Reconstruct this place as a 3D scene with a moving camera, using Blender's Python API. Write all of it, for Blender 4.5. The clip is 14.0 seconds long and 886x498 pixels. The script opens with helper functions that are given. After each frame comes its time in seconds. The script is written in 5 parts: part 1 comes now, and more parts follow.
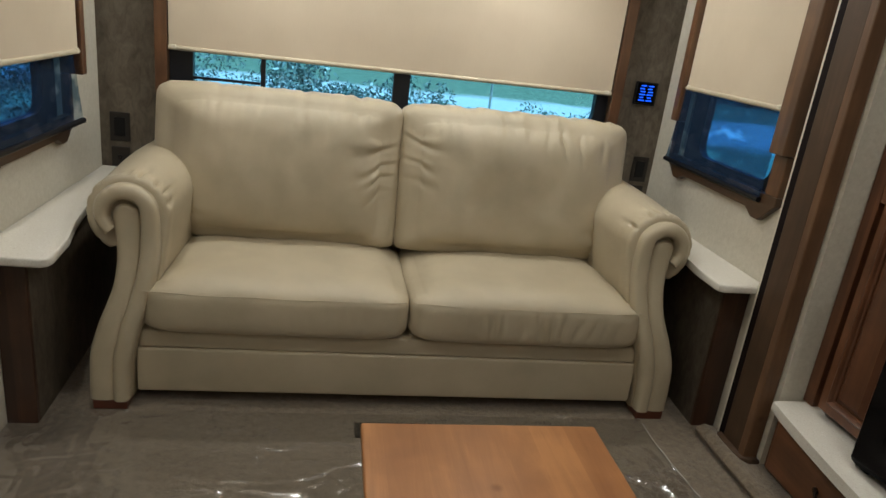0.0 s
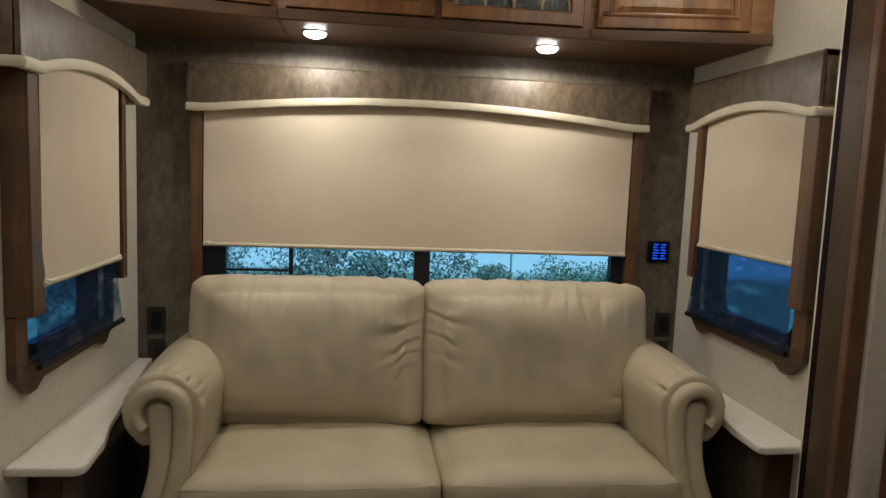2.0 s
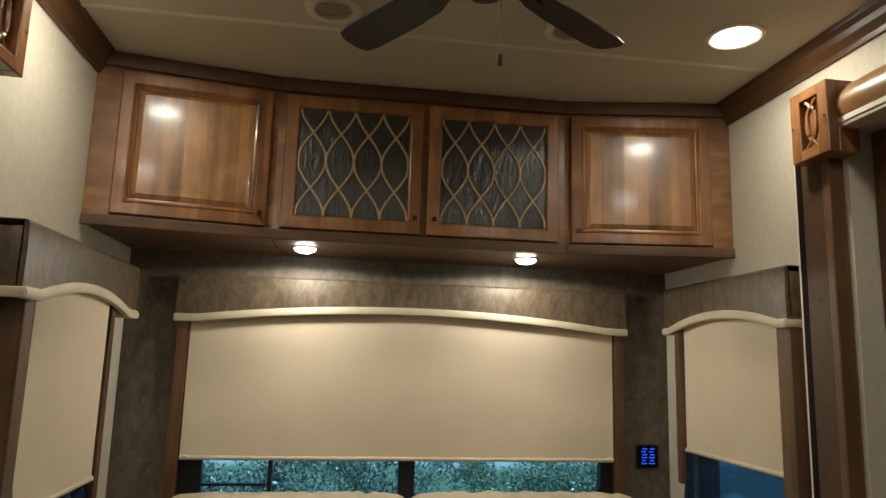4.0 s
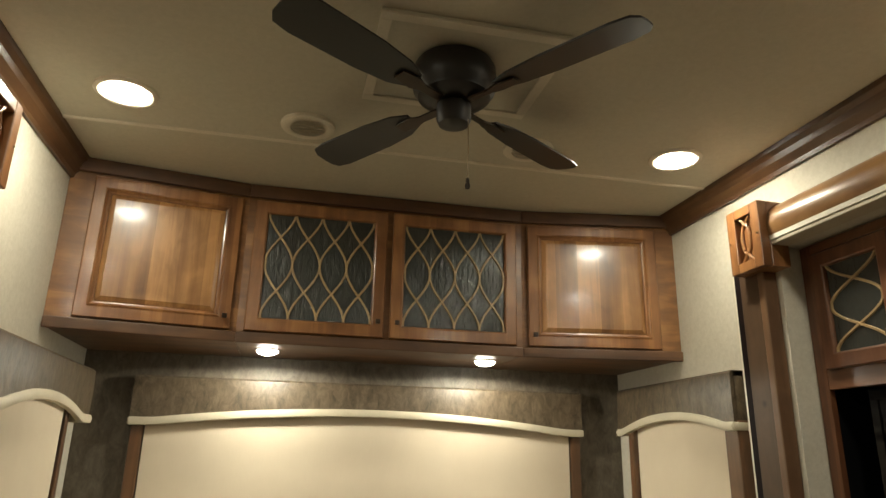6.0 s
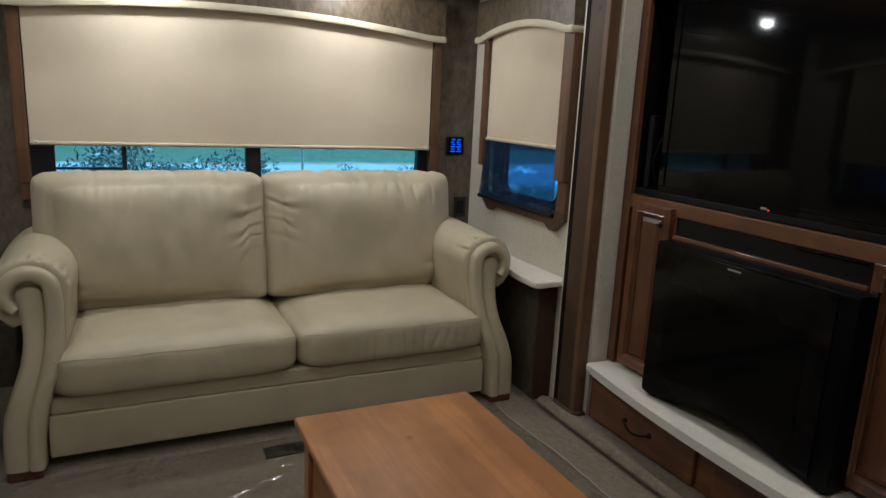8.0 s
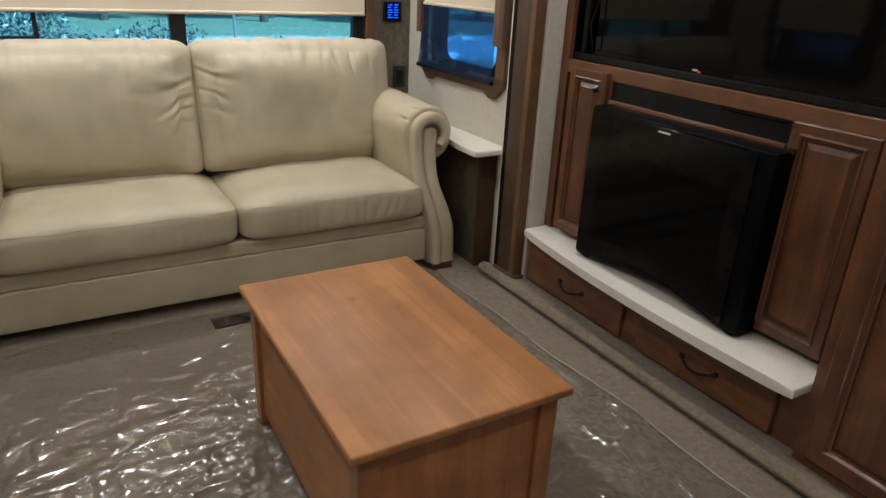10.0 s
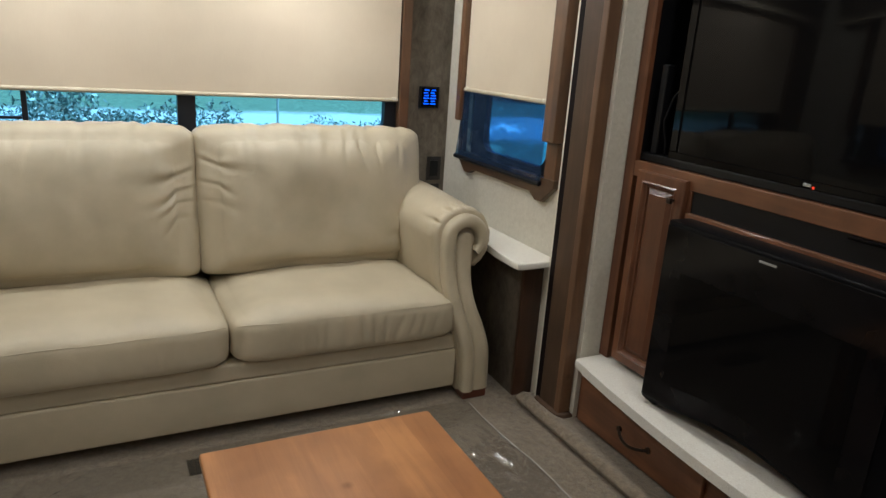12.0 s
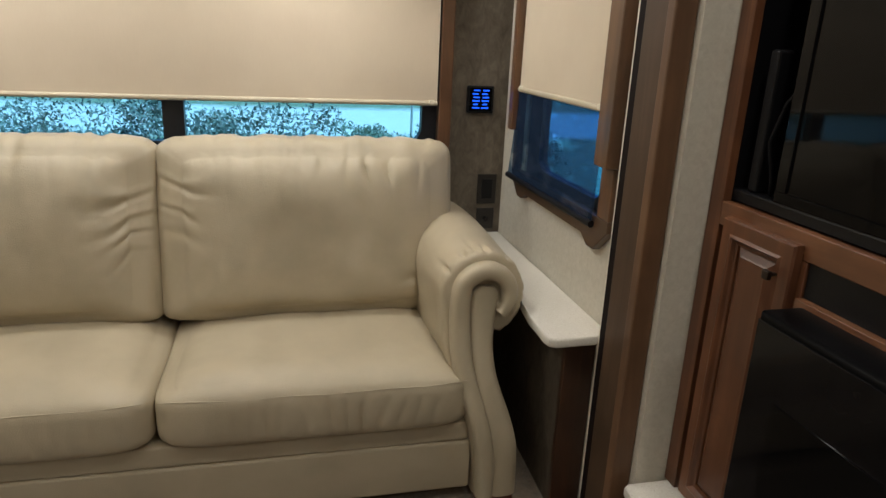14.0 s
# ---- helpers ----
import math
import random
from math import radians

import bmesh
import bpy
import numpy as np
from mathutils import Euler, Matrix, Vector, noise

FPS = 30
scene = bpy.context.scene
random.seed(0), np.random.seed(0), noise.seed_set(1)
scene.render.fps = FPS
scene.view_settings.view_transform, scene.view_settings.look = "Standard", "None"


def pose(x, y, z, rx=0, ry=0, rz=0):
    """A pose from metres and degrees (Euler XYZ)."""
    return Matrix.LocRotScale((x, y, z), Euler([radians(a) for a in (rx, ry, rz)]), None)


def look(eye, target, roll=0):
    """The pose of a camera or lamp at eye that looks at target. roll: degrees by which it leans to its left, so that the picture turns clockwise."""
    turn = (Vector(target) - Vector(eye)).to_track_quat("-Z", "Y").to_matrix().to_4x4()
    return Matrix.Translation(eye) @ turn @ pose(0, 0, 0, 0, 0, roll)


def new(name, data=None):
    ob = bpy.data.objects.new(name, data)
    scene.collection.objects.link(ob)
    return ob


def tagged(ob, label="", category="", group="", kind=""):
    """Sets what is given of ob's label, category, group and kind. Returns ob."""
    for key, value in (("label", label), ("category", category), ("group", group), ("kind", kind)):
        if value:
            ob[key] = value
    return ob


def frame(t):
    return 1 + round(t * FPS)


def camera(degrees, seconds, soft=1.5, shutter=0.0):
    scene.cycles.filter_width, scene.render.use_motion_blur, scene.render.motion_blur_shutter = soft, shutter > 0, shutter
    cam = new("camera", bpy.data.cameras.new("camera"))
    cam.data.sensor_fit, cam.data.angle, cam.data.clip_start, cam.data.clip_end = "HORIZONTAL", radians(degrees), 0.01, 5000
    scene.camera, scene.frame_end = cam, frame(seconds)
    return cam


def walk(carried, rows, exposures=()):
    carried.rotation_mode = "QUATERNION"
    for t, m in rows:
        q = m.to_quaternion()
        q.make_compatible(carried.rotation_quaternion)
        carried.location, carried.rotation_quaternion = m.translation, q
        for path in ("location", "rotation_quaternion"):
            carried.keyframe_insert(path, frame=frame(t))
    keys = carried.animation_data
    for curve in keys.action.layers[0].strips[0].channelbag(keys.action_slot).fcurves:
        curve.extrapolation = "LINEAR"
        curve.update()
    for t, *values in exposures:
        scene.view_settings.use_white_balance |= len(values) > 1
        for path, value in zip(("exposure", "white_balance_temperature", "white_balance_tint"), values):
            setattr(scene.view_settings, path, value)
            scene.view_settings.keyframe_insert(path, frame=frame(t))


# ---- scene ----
cam = camera(66.6, 14.0)
PATH = [
    (0, (0.005, 0.049, 1.322), (0.35, 1.914, 0.686), 6.9),
    (0.5, (-0.004, 0.024, 1.324), (0.383, 1.905, 0.764), 6.4),
    (1, (0.014, 0.022, 1.354), (0.36, 1.931, 0.867), 5.7),
    (1.5, (0.016, 0.02, 1.373), (0.296, 1.971, 1.033), 3.9),
    (2, (0.012, 0.016, 1.428), (0.254, 1.989, 1.213), 2.3),
    (2.5, (0.016, 0.001, 1.434), (0.287, 1.982, 1.394), 2.4),
    (3, (0.002, -0.008, 1.474), (0.299, 1.966, 1.595), 1.8),
    (3.2, (-0.008, -0.011, 1.501), (0.285, 1.959, 1.676), 2.0),
    (5.5, (-0.044, -0.056, 1.548), (0.239, 1.855, 2.065), 0.9),
    (6, (-0.091, -0.108, 1.56), (0.323, 1.759, 2.146), 1.2),
    (6.5, (-0.117, -0.246, 1.548), (0.347, 1.61, 2.129), 0.9),
    (7, (-0.136, -0.325, 1.506), (0.424, 1.579, 1.75), 1.1),
    (7.5, (-0.215, -0.354, 1.44), (0.506, 1.507, 1.309), 1.8),
    (8, (-0.298, -0.417, 1.353), (0.549, 1.344, 0.928), 2.7),
    (8.5, (-0.377, -0.495, 1.339), (0.555, 1.178, 0.762), 2.8),
    (8.7, (-0.423, -0.517, 1.325), (0.542, 1.115, 0.689), 3.3),
    (10.8, (-0.191, -0.375, 1.325), (0.746, 1.216, 0.556), 2.4),
    (11, (-0.175, -0.343, 1.335), (0.72, 1.301, 0.63), 3.9),
    (11.5, (-0.093, -0.203, 1.313), (0.725, 1.512, 0.688), 3.6),
    (12, (-0.033, -0.012, 1.329), (0.848, 1.694, 0.771), 3.9),
    (12.5, (0.064, 0.115, 1.329), (1.012, 1.785, 0.771), 3.5),
    (13, (0.271, 0.239, 1.343), (1.062, 1.989, 0.784), 2.7),
    (13.5, (0.467, 0.325, 1.32), (1.146, 2.114, 0.739), 3.1),
    (14, (0.648, 0.482, 1.331), (1.104, 2.336, 0.737), 2.6),
]
walk(cam, [(t, look(eye, target, roll)) for t, eye, target, roll in PATH],
     [(0, 0.45, 6100, 7), (1.5, 0.25, 6400, 10), (2.0, -0.08, 6500, 10), (2.5, -0.26, 6800, 10), (3.0, -0.34, 6900, 10), (5.5, 0.36, 7000, 1), (6.5, 0.40, 6750, 4), (7.5, 0.05, 5850, 7), (8.0, 0.16, 5750, 7), (8.5, 0.48, 5800, 8), (11, 0.83, 5900, 10), (12, 0.74, 5800, 8), (14, 0.55, 6200, 10)])
SKY, SUN, CAN_W, PUCK_W = 0.15, 5.0, 3.4, 13.0

# ---- world, sun, lamps ----
world = bpy.data.worlds.new("sky")
scene.world = world
world.use_nodes = True
_nt = world.node_tree
_sky = _nt.nodes.new("ShaderNodeTexSky")
_sky.sky_type, _sky.sun_disc = "NISHITA", False
_sky.sun_elevation, _sky.sun_rotation = radians(48), radians(150)
_nt.links.new(_sky.outputs[0], _nt.nodes["Background"].inputs[0])
_nt.nodes["Background"].inputs[1].default_value = SKY

_s = bpy.data.lights.new("sun", "SUN")
_s.energy, _s.angle, _s.color = SUN, radians(0.5), (1.0, 0.97, 0.93)
sun = new("sun", _s)
sun.matrix_world = look((6, -10, 14), (0, 0, 0))


def area_lamp(name, x, y, z, watts, size, colour=(1.0, 0.93, 0.80), spread=180):
    d = bpy.data.lights.new(name, "AREA")
    d.shape, d.size, d.energy, d.color, d.spread = "DISK", size, watts, colour, radians(spread)
    o = new(name, d)
    o.location = (x, y, z)
    return o


CEIL = 2.585
WL, WR, WB = -0.927, 1.49, 2.985
# The last pair, at y -0.6, is out of view, added to light the near end.
CANS = [(-0.637, 1.857), (1.183, 1.857), (-0.637, 0.78), (1.183, 0.78), (-0.637, -0.6), (1.183, -0.6)]
PUCKS = [(-0.184, 2.72), (0.732, 2.72)]
for _x, _y in CANS:
    area_lamp("ceiling_lamp_light", _x, _y, CEIL - 0.016, CAN_W, 0.11)
for _x, _y in PUCKS:
    _d = bpy.data.lights.new("cabinet_lamp_light", "SPOT")
    _d.energy, _d.color, _d.spot_size, _d.spot_blend, _d.shadow_soft_size = PUCK_W, (1.0, 0.95, 0.85), radians(176), 0.1, 0.03
    _o = new("cabinet_lamp_light", _d)
    _o.location = (_x, _y, 1.928)


# ---- materials ----
def mat(name):
    m = bpy.data.materials.new(name)
    m.use_nodes = True
    return m, m.node_tree, m.node_tree.nodes["Principled BSDF"]


def node(nt, kind, **values):
    n = nt.nodes.new(kind)
    for k, v in values.items():
        n.inputs[k.replace("_", " ")].default_value = v
    return n


def coords(nt, scale=(1, 1, 1), kind="Object", rot=(0, 0, 0)):
    c = nt.nodes.new("ShaderNodeTexCoord")
    m = nt.nodes.new("ShaderNodeMapping")
    m.inputs["Scale"].default_value = scale
    m.inputs["Rotation"].default_value = rot
    nt.links.new(c.outputs[kind], m.inputs[0])
    return m.outputs[0]


def ramp(nt, fac, stops):
    r = nt.nodes.new("ShaderNodeValToRGB")
    while len(r.color_ramp.elements) < len(stops):
        r.color_ramp.elements.new(0.5)
    for e, (p, c) in zip(r.color_ramp.elements, stops):
        e.position, e.color = p, (*c, 1)
    nt.links.new(fac, r.inputs[0])
    return r.outputs[0]


def mix(nt, fac, a, b, blend="MIX"):
    m = nt.nodes.new("ShaderNodeMix")
    m.data_type, m.blend_type = "RGBA", blend
    for sock, v in ((m.inputs[0], fac), (m.inputs[6], a), (m.inputs[7], b)):
        if hasattr(v, "links"):
            nt.links.new(v, sock)
        else:
            sock.default_value = v if isinstance(v, (int, float)) else (*v, 1)
    return m.outputs[2]


def bump(nt, b, height, strength, distance):
    n = node(nt, "ShaderNodeBump", Strength=strength, Distance=distance)
    nt.links.new(height, n.inputs["Height"])
    nt.links.new(n.outputs[0], b.inputs["Normal"])
    return n


def noise_tex(nt, vec, scale, detail=4, rough=0.55, dist=0.0):
    n = node(nt, "ShaderNodeTexNoise", Scale=scale, Detail=detail, Roughness=rough, Distortion=dist)
    nt.links.new(vec, n.inputs["Vector"])
    return n.outputs["Fac"]


def plain(name, colour, rough=0.5, metal=0.0, var=0.12, scale=6.0, grain=120.0, bump_mm=0.3, coat=0.0):
    m, nt, b = mat(name)
    v = coords(nt)
    big = noise_tex(nt, v, scale, 3)
    fine = noise_tex(nt, v, grain, 3)
    lo = tuple(c * (1 - var) for c in colour)
    hi = tuple(min(1, c * (1 + var)) for c in colour)
    c1 = ramp(nt, big, [(0.3, lo), (0.7, hi)])
    c2 = mix(nt, 0.25, c1, ramp(nt, fine, [(0.3, lo), (0.7, hi)]))
    nt.links.new(c2, b.inputs["Base Color"])
    b.inputs["Roughness"].default_value = rough
    b.inputs["Metallic"].default_value = metal
    b.inputs["Coat Weight"].default_value = coat
    b.inputs["Coat Roughness"].default_value = 0.15
    bump(nt, b, fine, 0.5, bump_mm / 1000)
    return m


def wood(name, dark, light, along="z", rough=0.35, coat=0.35, plank=0.07, across="x", vary=0.24):
    """Board-glued wood: boards with their own tone, long grain, some knots."""
    m, nt, b = mat(name)
    info = nt.nodes.new("ShaderNodeObjectInfo")
    tc = nt.nodes.new("ShaderNodeTexCoord")
    off = nt.nodes.new("ShaderNodeVectorMath")
    off.operation = "ADD"
    mul = nt.nodes.new("ShaderNodeVectorMath")
    mul.operation = "SCALE"
    mul.inputs[0].default_value = (3.1, 5.7, 4.3)
    nt.links.new(info.outputs["Random"], mul.inputs["Scale"])
    nt.links.new(tc.outputs["Object"], off.inputs[0])
    nt.links.new(mul.outputs[0], off.inputs[1])
    stretch = {"x": (1.2, 14, 14), "y": (14, 1.2, 14), "z": (14, 14, 1.2)}[along]
    mp = nt.nodes.new("ShaderNodeMapping")
    mp.inputs["Scale"].default_value = stretch
    nt.links.new(off.outputs[0], mp.inputs[0])
    sep = nt.nodes.new("ShaderNodeSeparateXYZ")
    nt.links.new(off.outputs[0], sep.inputs[0])
    div = nt.nodes.new("ShaderNodeMath")
    div.operation = "DIVIDE"
    div.inputs[1].default_value = plank
    nt.links.new(sep.outputs[across.upper()], div.inputs[0])
    fl = nt.nodes.new("ShaderNodeMath")
    fl.operation = "FLOOR"
    nt.links.new(div.outputs[0], fl.inputs[0])
    wn = nt.nodes.new("ShaderNodeTexWhiteNoise")
    wn.noise_dimensions = "1D"
    nt.links.new(fl.outputs[0], wn.inputs["W"])
    grain = noise_tex(nt, mp.outputs[0], 1.3, 6, 0.62, 0.9)
    blotch = noise_tex(nt, off.outputs[0], 7.0, 3, 0.5, 0.4)
    tone = nt.nodes.new("ShaderNodeMath")
    tone.operation = "MULTIPLY_ADD"
    nt.links.new(wn.outputs["Value"], tone.inputs[0])
    tone.inputs[1].default_value = vary
    add2 = nt.nodes.new("ShaderNodeMath")
    add2.operation = "MULTIPLY_ADD"
    nt.links.new(blotch, add2.inputs[0])
    add2.inputs[1].default_value = 0.75
    nt.links.new(grain, tone.inputs[2])
    nt.links.new(tone.outputs[0], add2.inputs[2])
    mid = tuple((a + c) / 2 for a, c in zip(dark, light))
    sc = nt.nodes.new("ShaderNodeMath")
    sc.operation = "MULTIPLY"
    sc.inputs[1].default_value = 0.7
    nt.links.new(add2.outputs[0], sc.inputs[0])
    deep = tuple(c * 0.62 + d * 0.38 for c, d in zip(mid, dark))
    col = ramp(nt, sc.outputs[0], [(0.42, dark), (0.58, deep), (0.70, mid), (0.88, light)])
    vor = node(nt, "ShaderNodeTexVoronoi", Scale=4.2)
    nt.links.new(off.outputs[0], vor.inputs["Vector"])
    knot = ramp(nt, vor.outputs["Distance"], [(0.02, (0.45, 0.36, 0.3)), (0.07, (1, 1, 1))])
    col = mix(nt, 0.8, col, knot, "MULTIPLY")
    nt.links.new(col, b.inputs["Base Color"])
    b.inputs["Roughness"].default_value = rough
    b.inputs["Coat Weight"].default_value = coat
    b.inputs["Coat Roughness"].default_value = 0.14
    bump(nt, b, grain, 0.25, 0.0003)
    return m


def emit(name, colour, strength):
    m, nt, b = mat(name)
    b.inputs["Base Color"].default_value = (*colour, 1)
    b.inputs["Emission Color"].default_value = (*colour, 1)
    b.inputs["Emission Strength"].default_value = strength
    return m


def leather():
    m, nt, b = mat("cream_leather")
    v = coords(nt)
    big = noise_tex(nt, v, 4.5, 4)
    c = ramp(nt, big, [(0.3, (0.415, 0.355, 0.248)), (0.7, (0.515, 0.442, 0.312))])
    nt.links.new(c, b.inputs["Base Color"])
    b.inputs["Roughness"].default_value = 0.37
    b.inputs["Specular IOR Level"].default_value = 0.5
    vor = node(nt, "ShaderNodeTexVoronoi", Scale=420.0)
    nt.links.new(v, vor.inputs["Vector"])
    crease = noise_tex(nt, v, 12, 5, 0.55, 0.8)
    a = nt.nodes.new("ShaderNodeMath")
    a.operation = "MULTIPLY_ADD"
    nt.links.new(crease, a.inputs[0])
    a.inputs[1].default_value = 3.0
    nt.links.new(vor.outputs["Distance"], a.inputs[2])
    bump(nt, b, a.outputs[0], 0.45, 0.0016)
    return m


def wallpaper(name, lo, hi, rough, scale, stretch, mm):
    m, nt, b = mat(name)
    v = coords(nt, stretch)
    n1 = noise_tex(nt, v, scale, 8, 0.72, 0.6)
    n2 = noise_tex(nt, coords(nt), 1.6, 2)
    c = ramp(nt, n1, [(0.32, lo), (0.66, hi)])
    c = mix(nt, 0.3, c, ramp(nt, n2, [(0.3, (0.8, 0.8, 0.8)), (0.7, (1, 1, 1))]), "MULTIPLY")
    nt.links.new(c, b.inputs["Base Color"])
    b.inputs["Roughness"].default_value = rough
    bump(nt, b, n1, 0.7, mm / 1000)
    return m


def carpet_mat():
    m, nt, b = mat("taupe_carpet")
    v = coords(nt)
    n1 = noise_tex(nt, v, 260, 4, 0.8)
    n2 = noise_tex(nt, v, 7, 6, 0.65, 0.5)
    c = ramp(nt, n2, [(0.3, (0.155, 0.115, 0.074)), (0.7, (0.29, 0.225, 0.155))])
    n3 = noise_tex(nt, v, 44, 6, 0.78)
    c = mix(nt, 0.65, c, ramp(nt, n3, [(0.38, (0.075, 0.054, 0.034)), (0.62, (0.30, 0.232, 0.156))]))
    c = mix(nt, 0.3, c, ramp(nt, n1, [(0.3, (0.10, 0.076, 0.052)), (0.7, (0.36, 0.285, 0.20))]))
    nt.links.new(c, b.inputs["Base Color"])
    b.inputs["Roughness"].default_value = 0.95
    b.inputs["Sheen Weight"].default_value = 0.2
    bump(nt, b, n3, 1.0, 0.011)
    return m


def film_mat():
    m, nt, b = mat("clear_plastic_film")
    out = nt.nodes["Material Output"]
    tr = nt.nodes.new("ShaderNodeBsdfTransparent")
    tr.inputs[0].default_value = (0.96, 0.96, 0.96, 1)
    gl = nt.nodes.new("ShaderNodeBsdfGlossy")
    gl.inputs["Roughness"].default_value = 0.17
    fr = node(nt, "ShaderNodeFresnel", IOR=2.7)
    ms = nt.nodes.new("ShaderNodeMixShader")
    v = coords(nt)
    def folds(scale, stretch, turn, dist):
        r = nt.nodes.new("ShaderNodeTexNoise")
        r.noise_type = "RIDGED_MULTIFRACTAL"
        for k, x in (("Scale", scale), ("Detail", 2.5), ("Roughness", 0.4), ("Distortion", dist)):
            r.inputs[k].default_value = x
        nt.links.new(coords(nt, stretch, rot=(0, 0, turn)), r.inputs["Vector"])
        return r.outputs["Fac"]
    sm = nt.nodes.new("ShaderNodeMath")
    sm.operation = "ADD"
    nt.links.new(folds(9.0, (1, 0.33, 1), 0.9, 1.2), sm.inputs[0])
    nt.links.new(folds(13.0, (0.4, 1, 1), -0.35, 0.9), sm.inputs[1])
    bp = node(nt, "ShaderNodeBump", Strength=1.0, Distance=0.016)
    patch = ramp(nt, noise_tex(nt, v, 3.0, 3, 0.6), [(0.30, (0.15, 0.15, 0.15)), (0.46, (1, 1, 1))])
    nt.links.new(patch, bp.inputs["Strength"])
    nt.links.new(sm.outputs[0], bp.inputs["Height"])
    nt.links.new(bp.outputs[0], gl.inputs["Normal"])
    nt.links.new(fr.outputs[0], ms.inputs[0])
    nt.links.new(tr.outputs[0], ms.inputs[1])
    nt.links.new(gl.outputs[0], ms.inputs[2])
    nt.links.new(ms.outputs[0], out.inputs["Surface"])
    nt.nodes.remove(b)
    return m


def glass_mat(name, tint, gloss=0.05):
    m, nt, b = mat(name)
    out = nt.nodes["Material Output"]
    tr = nt.nodes.new("ShaderNodeBsdfTransparent")
    tr.inputs[0].default_value = (*tint, 1)
    gl = nt.nodes.new("ShaderNodeBsdfGlossy")
    gl.inputs["Roughness"].default_value = 0.02
    lw = node(nt, "ShaderNodeLayerWeight", Blend=0.35)
    mr = nt.nodes.new("ShaderNodeMath")
    mr.operation = "MULTIPLY_ADD"
    mr.inputs[1].default_value, mr.inputs[2].default_value = 0.10, 0.02
    nt.links.new(lw.outputs["Facing"], mr.inputs[0])
    ms = nt.nodes.new("ShaderNodeMixShader")
    nt.links.new(mr.outputs[0], ms.inputs[0])
    nt.links.new(tr.outputs[0], ms.inputs[1])
    nt.links.new(gl.outputs[0], ms.inputs[2])
    nt.links.new(ms.outputs[0], out.inputs["Surface"])
    nt.nodes.remove(b)
    return m


def screen_mat():
    """Black woven sun screen, seen through in part, with the bands that its weave makes."""
    m, nt, b = mat("black_sun_screen")
    out = nt.nodes["Material Output"]
    tr = nt.nodes.new("ShaderNodeBsdfTransparent")
    w = node(nt, "ShaderNodeTexWave", Scale=11.0, Distortion=4.0, Detail=1.0)
    w.inputs["Detail Scale"].default_value = 0.7
    nt.links.new(coords(nt, (0.3, 1, 2.2), rot=(0.5, 0, 0)), w.inputs["Vector"])
    c = ramp(nt, w.outputs["Fac"], [(0.25, (0.26, 0.38, 0.46)), (0.8, (0.88, 0.98, 1.0))])
    nt.links.new(c, tr.inputs[0])
    # The mesh is black; this blue base paints in the daylight it scatters.
    b.inputs["Base Color"].default_value = (0.02, 0.055, 0.14, 1)
    b.inputs["Roughness"].default_value = 0.6
    ms = nt.nodes.new("ShaderNodeMixShader")
    ms.inputs[0].default_value = 0.34
    nt.links.new(tr.outputs[0], ms.inputs[1])
    nt.links.new(b.outputs[0], ms.inputs[2])
    nt.links.new(ms.outputs[0], out.inputs["Surface"])
    return m


def stone_mat():
    m, nt, b = mat("white_solid_surface")
    v = coords(nt)
    n1 = noise_tex(nt, v, 210, 2, 0.6)
    n2 = noise_tex(nt, v, 12, 3)
    c = ramp(nt, n1, [(0.28, (0.56, 0.52, 0.45)), (0.38, (0.70, 0.66, 0.59)), (0.66, (0.74, 0.71, 0.64)), (0.72, (0.86, 0.84, 0.8))])
    c = mix(nt, 0.3, c, ramp(nt, n2, [(0.3, (0.85, 0.85, 0.85)), (0.7, (1, 1, 1))]), "MULTIPLY")
    nt.links.new(c, b.inputs["Base Color"])
    b.inputs["Roughness"].default_value = 0.3
    return m


def rain_glass():
    m, nt, b = mat("dark_rain_glass")
    b.inputs["Base Color"].default_value = (0.035, 0.038, 0.035, 1)
    b.inputs["Roughness"].default_value = 0.12
    n = noise_tex(nt, coords(nt, (1, 1, 0.22)), 75, 3, 0.6, 0.6)
    bump(nt, b, n, 1.0, 0.004)
    return m


def shade_mat():
    m, nt, b = mat("cream_shade_fabric")
    v = coords(nt)
    n1 = noise_tex(nt, coords(nt, (1, 1, 0.12)), 260, 2)
    n2 = noise_tex(nt, v, 3, 3)
    c = ramp(nt, n2, [(0.3, (0.60, 0.505, 0.385)), (0.7, (0.66, 0.565, 0.435))])
    c = mix(nt, 0.10, c, ramp(nt, n1, [(0.3, (0.8, 0.8, 0.8)), (0.7, (1, 1, 1))]), "MULTIPLY")
    nt.links.new(c, b.inputs["Base Color"])
    b.inputs["Roughness"].default_value = 0.85
    bump(nt, b, n2, 0.4, 0.004)
    return m


M_LEATHER = leather()
M_BACK = wallpaper("dark_embossed_wallpaper", (0.062, 0.049, 0.034), (0.150, 0.122, 0.090), 0.55, 28, (1, 1, 0.55), 2.0)
M_VAL = wallpaper("brown_embossed_fabric", (0.045, 0.032, 0.019), (0.148, 0.108, 0.068), 0.42, 32, (1, 1, 0.55), 2.5)
M_WALL = wallpaper("beige_linen_wallboard", (0.56, 0.52, 0.43), (0.66, 0.62, 0.525), 0.7, 60, (1, 1, 1), 0.5)
M_CEIL = wallpaper("cream_ceiling_panel", (0.52, 0.49, 0.39), (0.58, 0.545, 0.44), 0.65, 50, (1, 1, 1), 0.4)
M_CREAM = plain("cream_piping_vinyl", (0.52, 0.46, 0.345), 0.5)
M_SHADE = shade_mat()
M_WOOD = wood("maple_cabinet_wood", (0.105, 0.038, 0.013), (0.35, 0.160, 0.058))
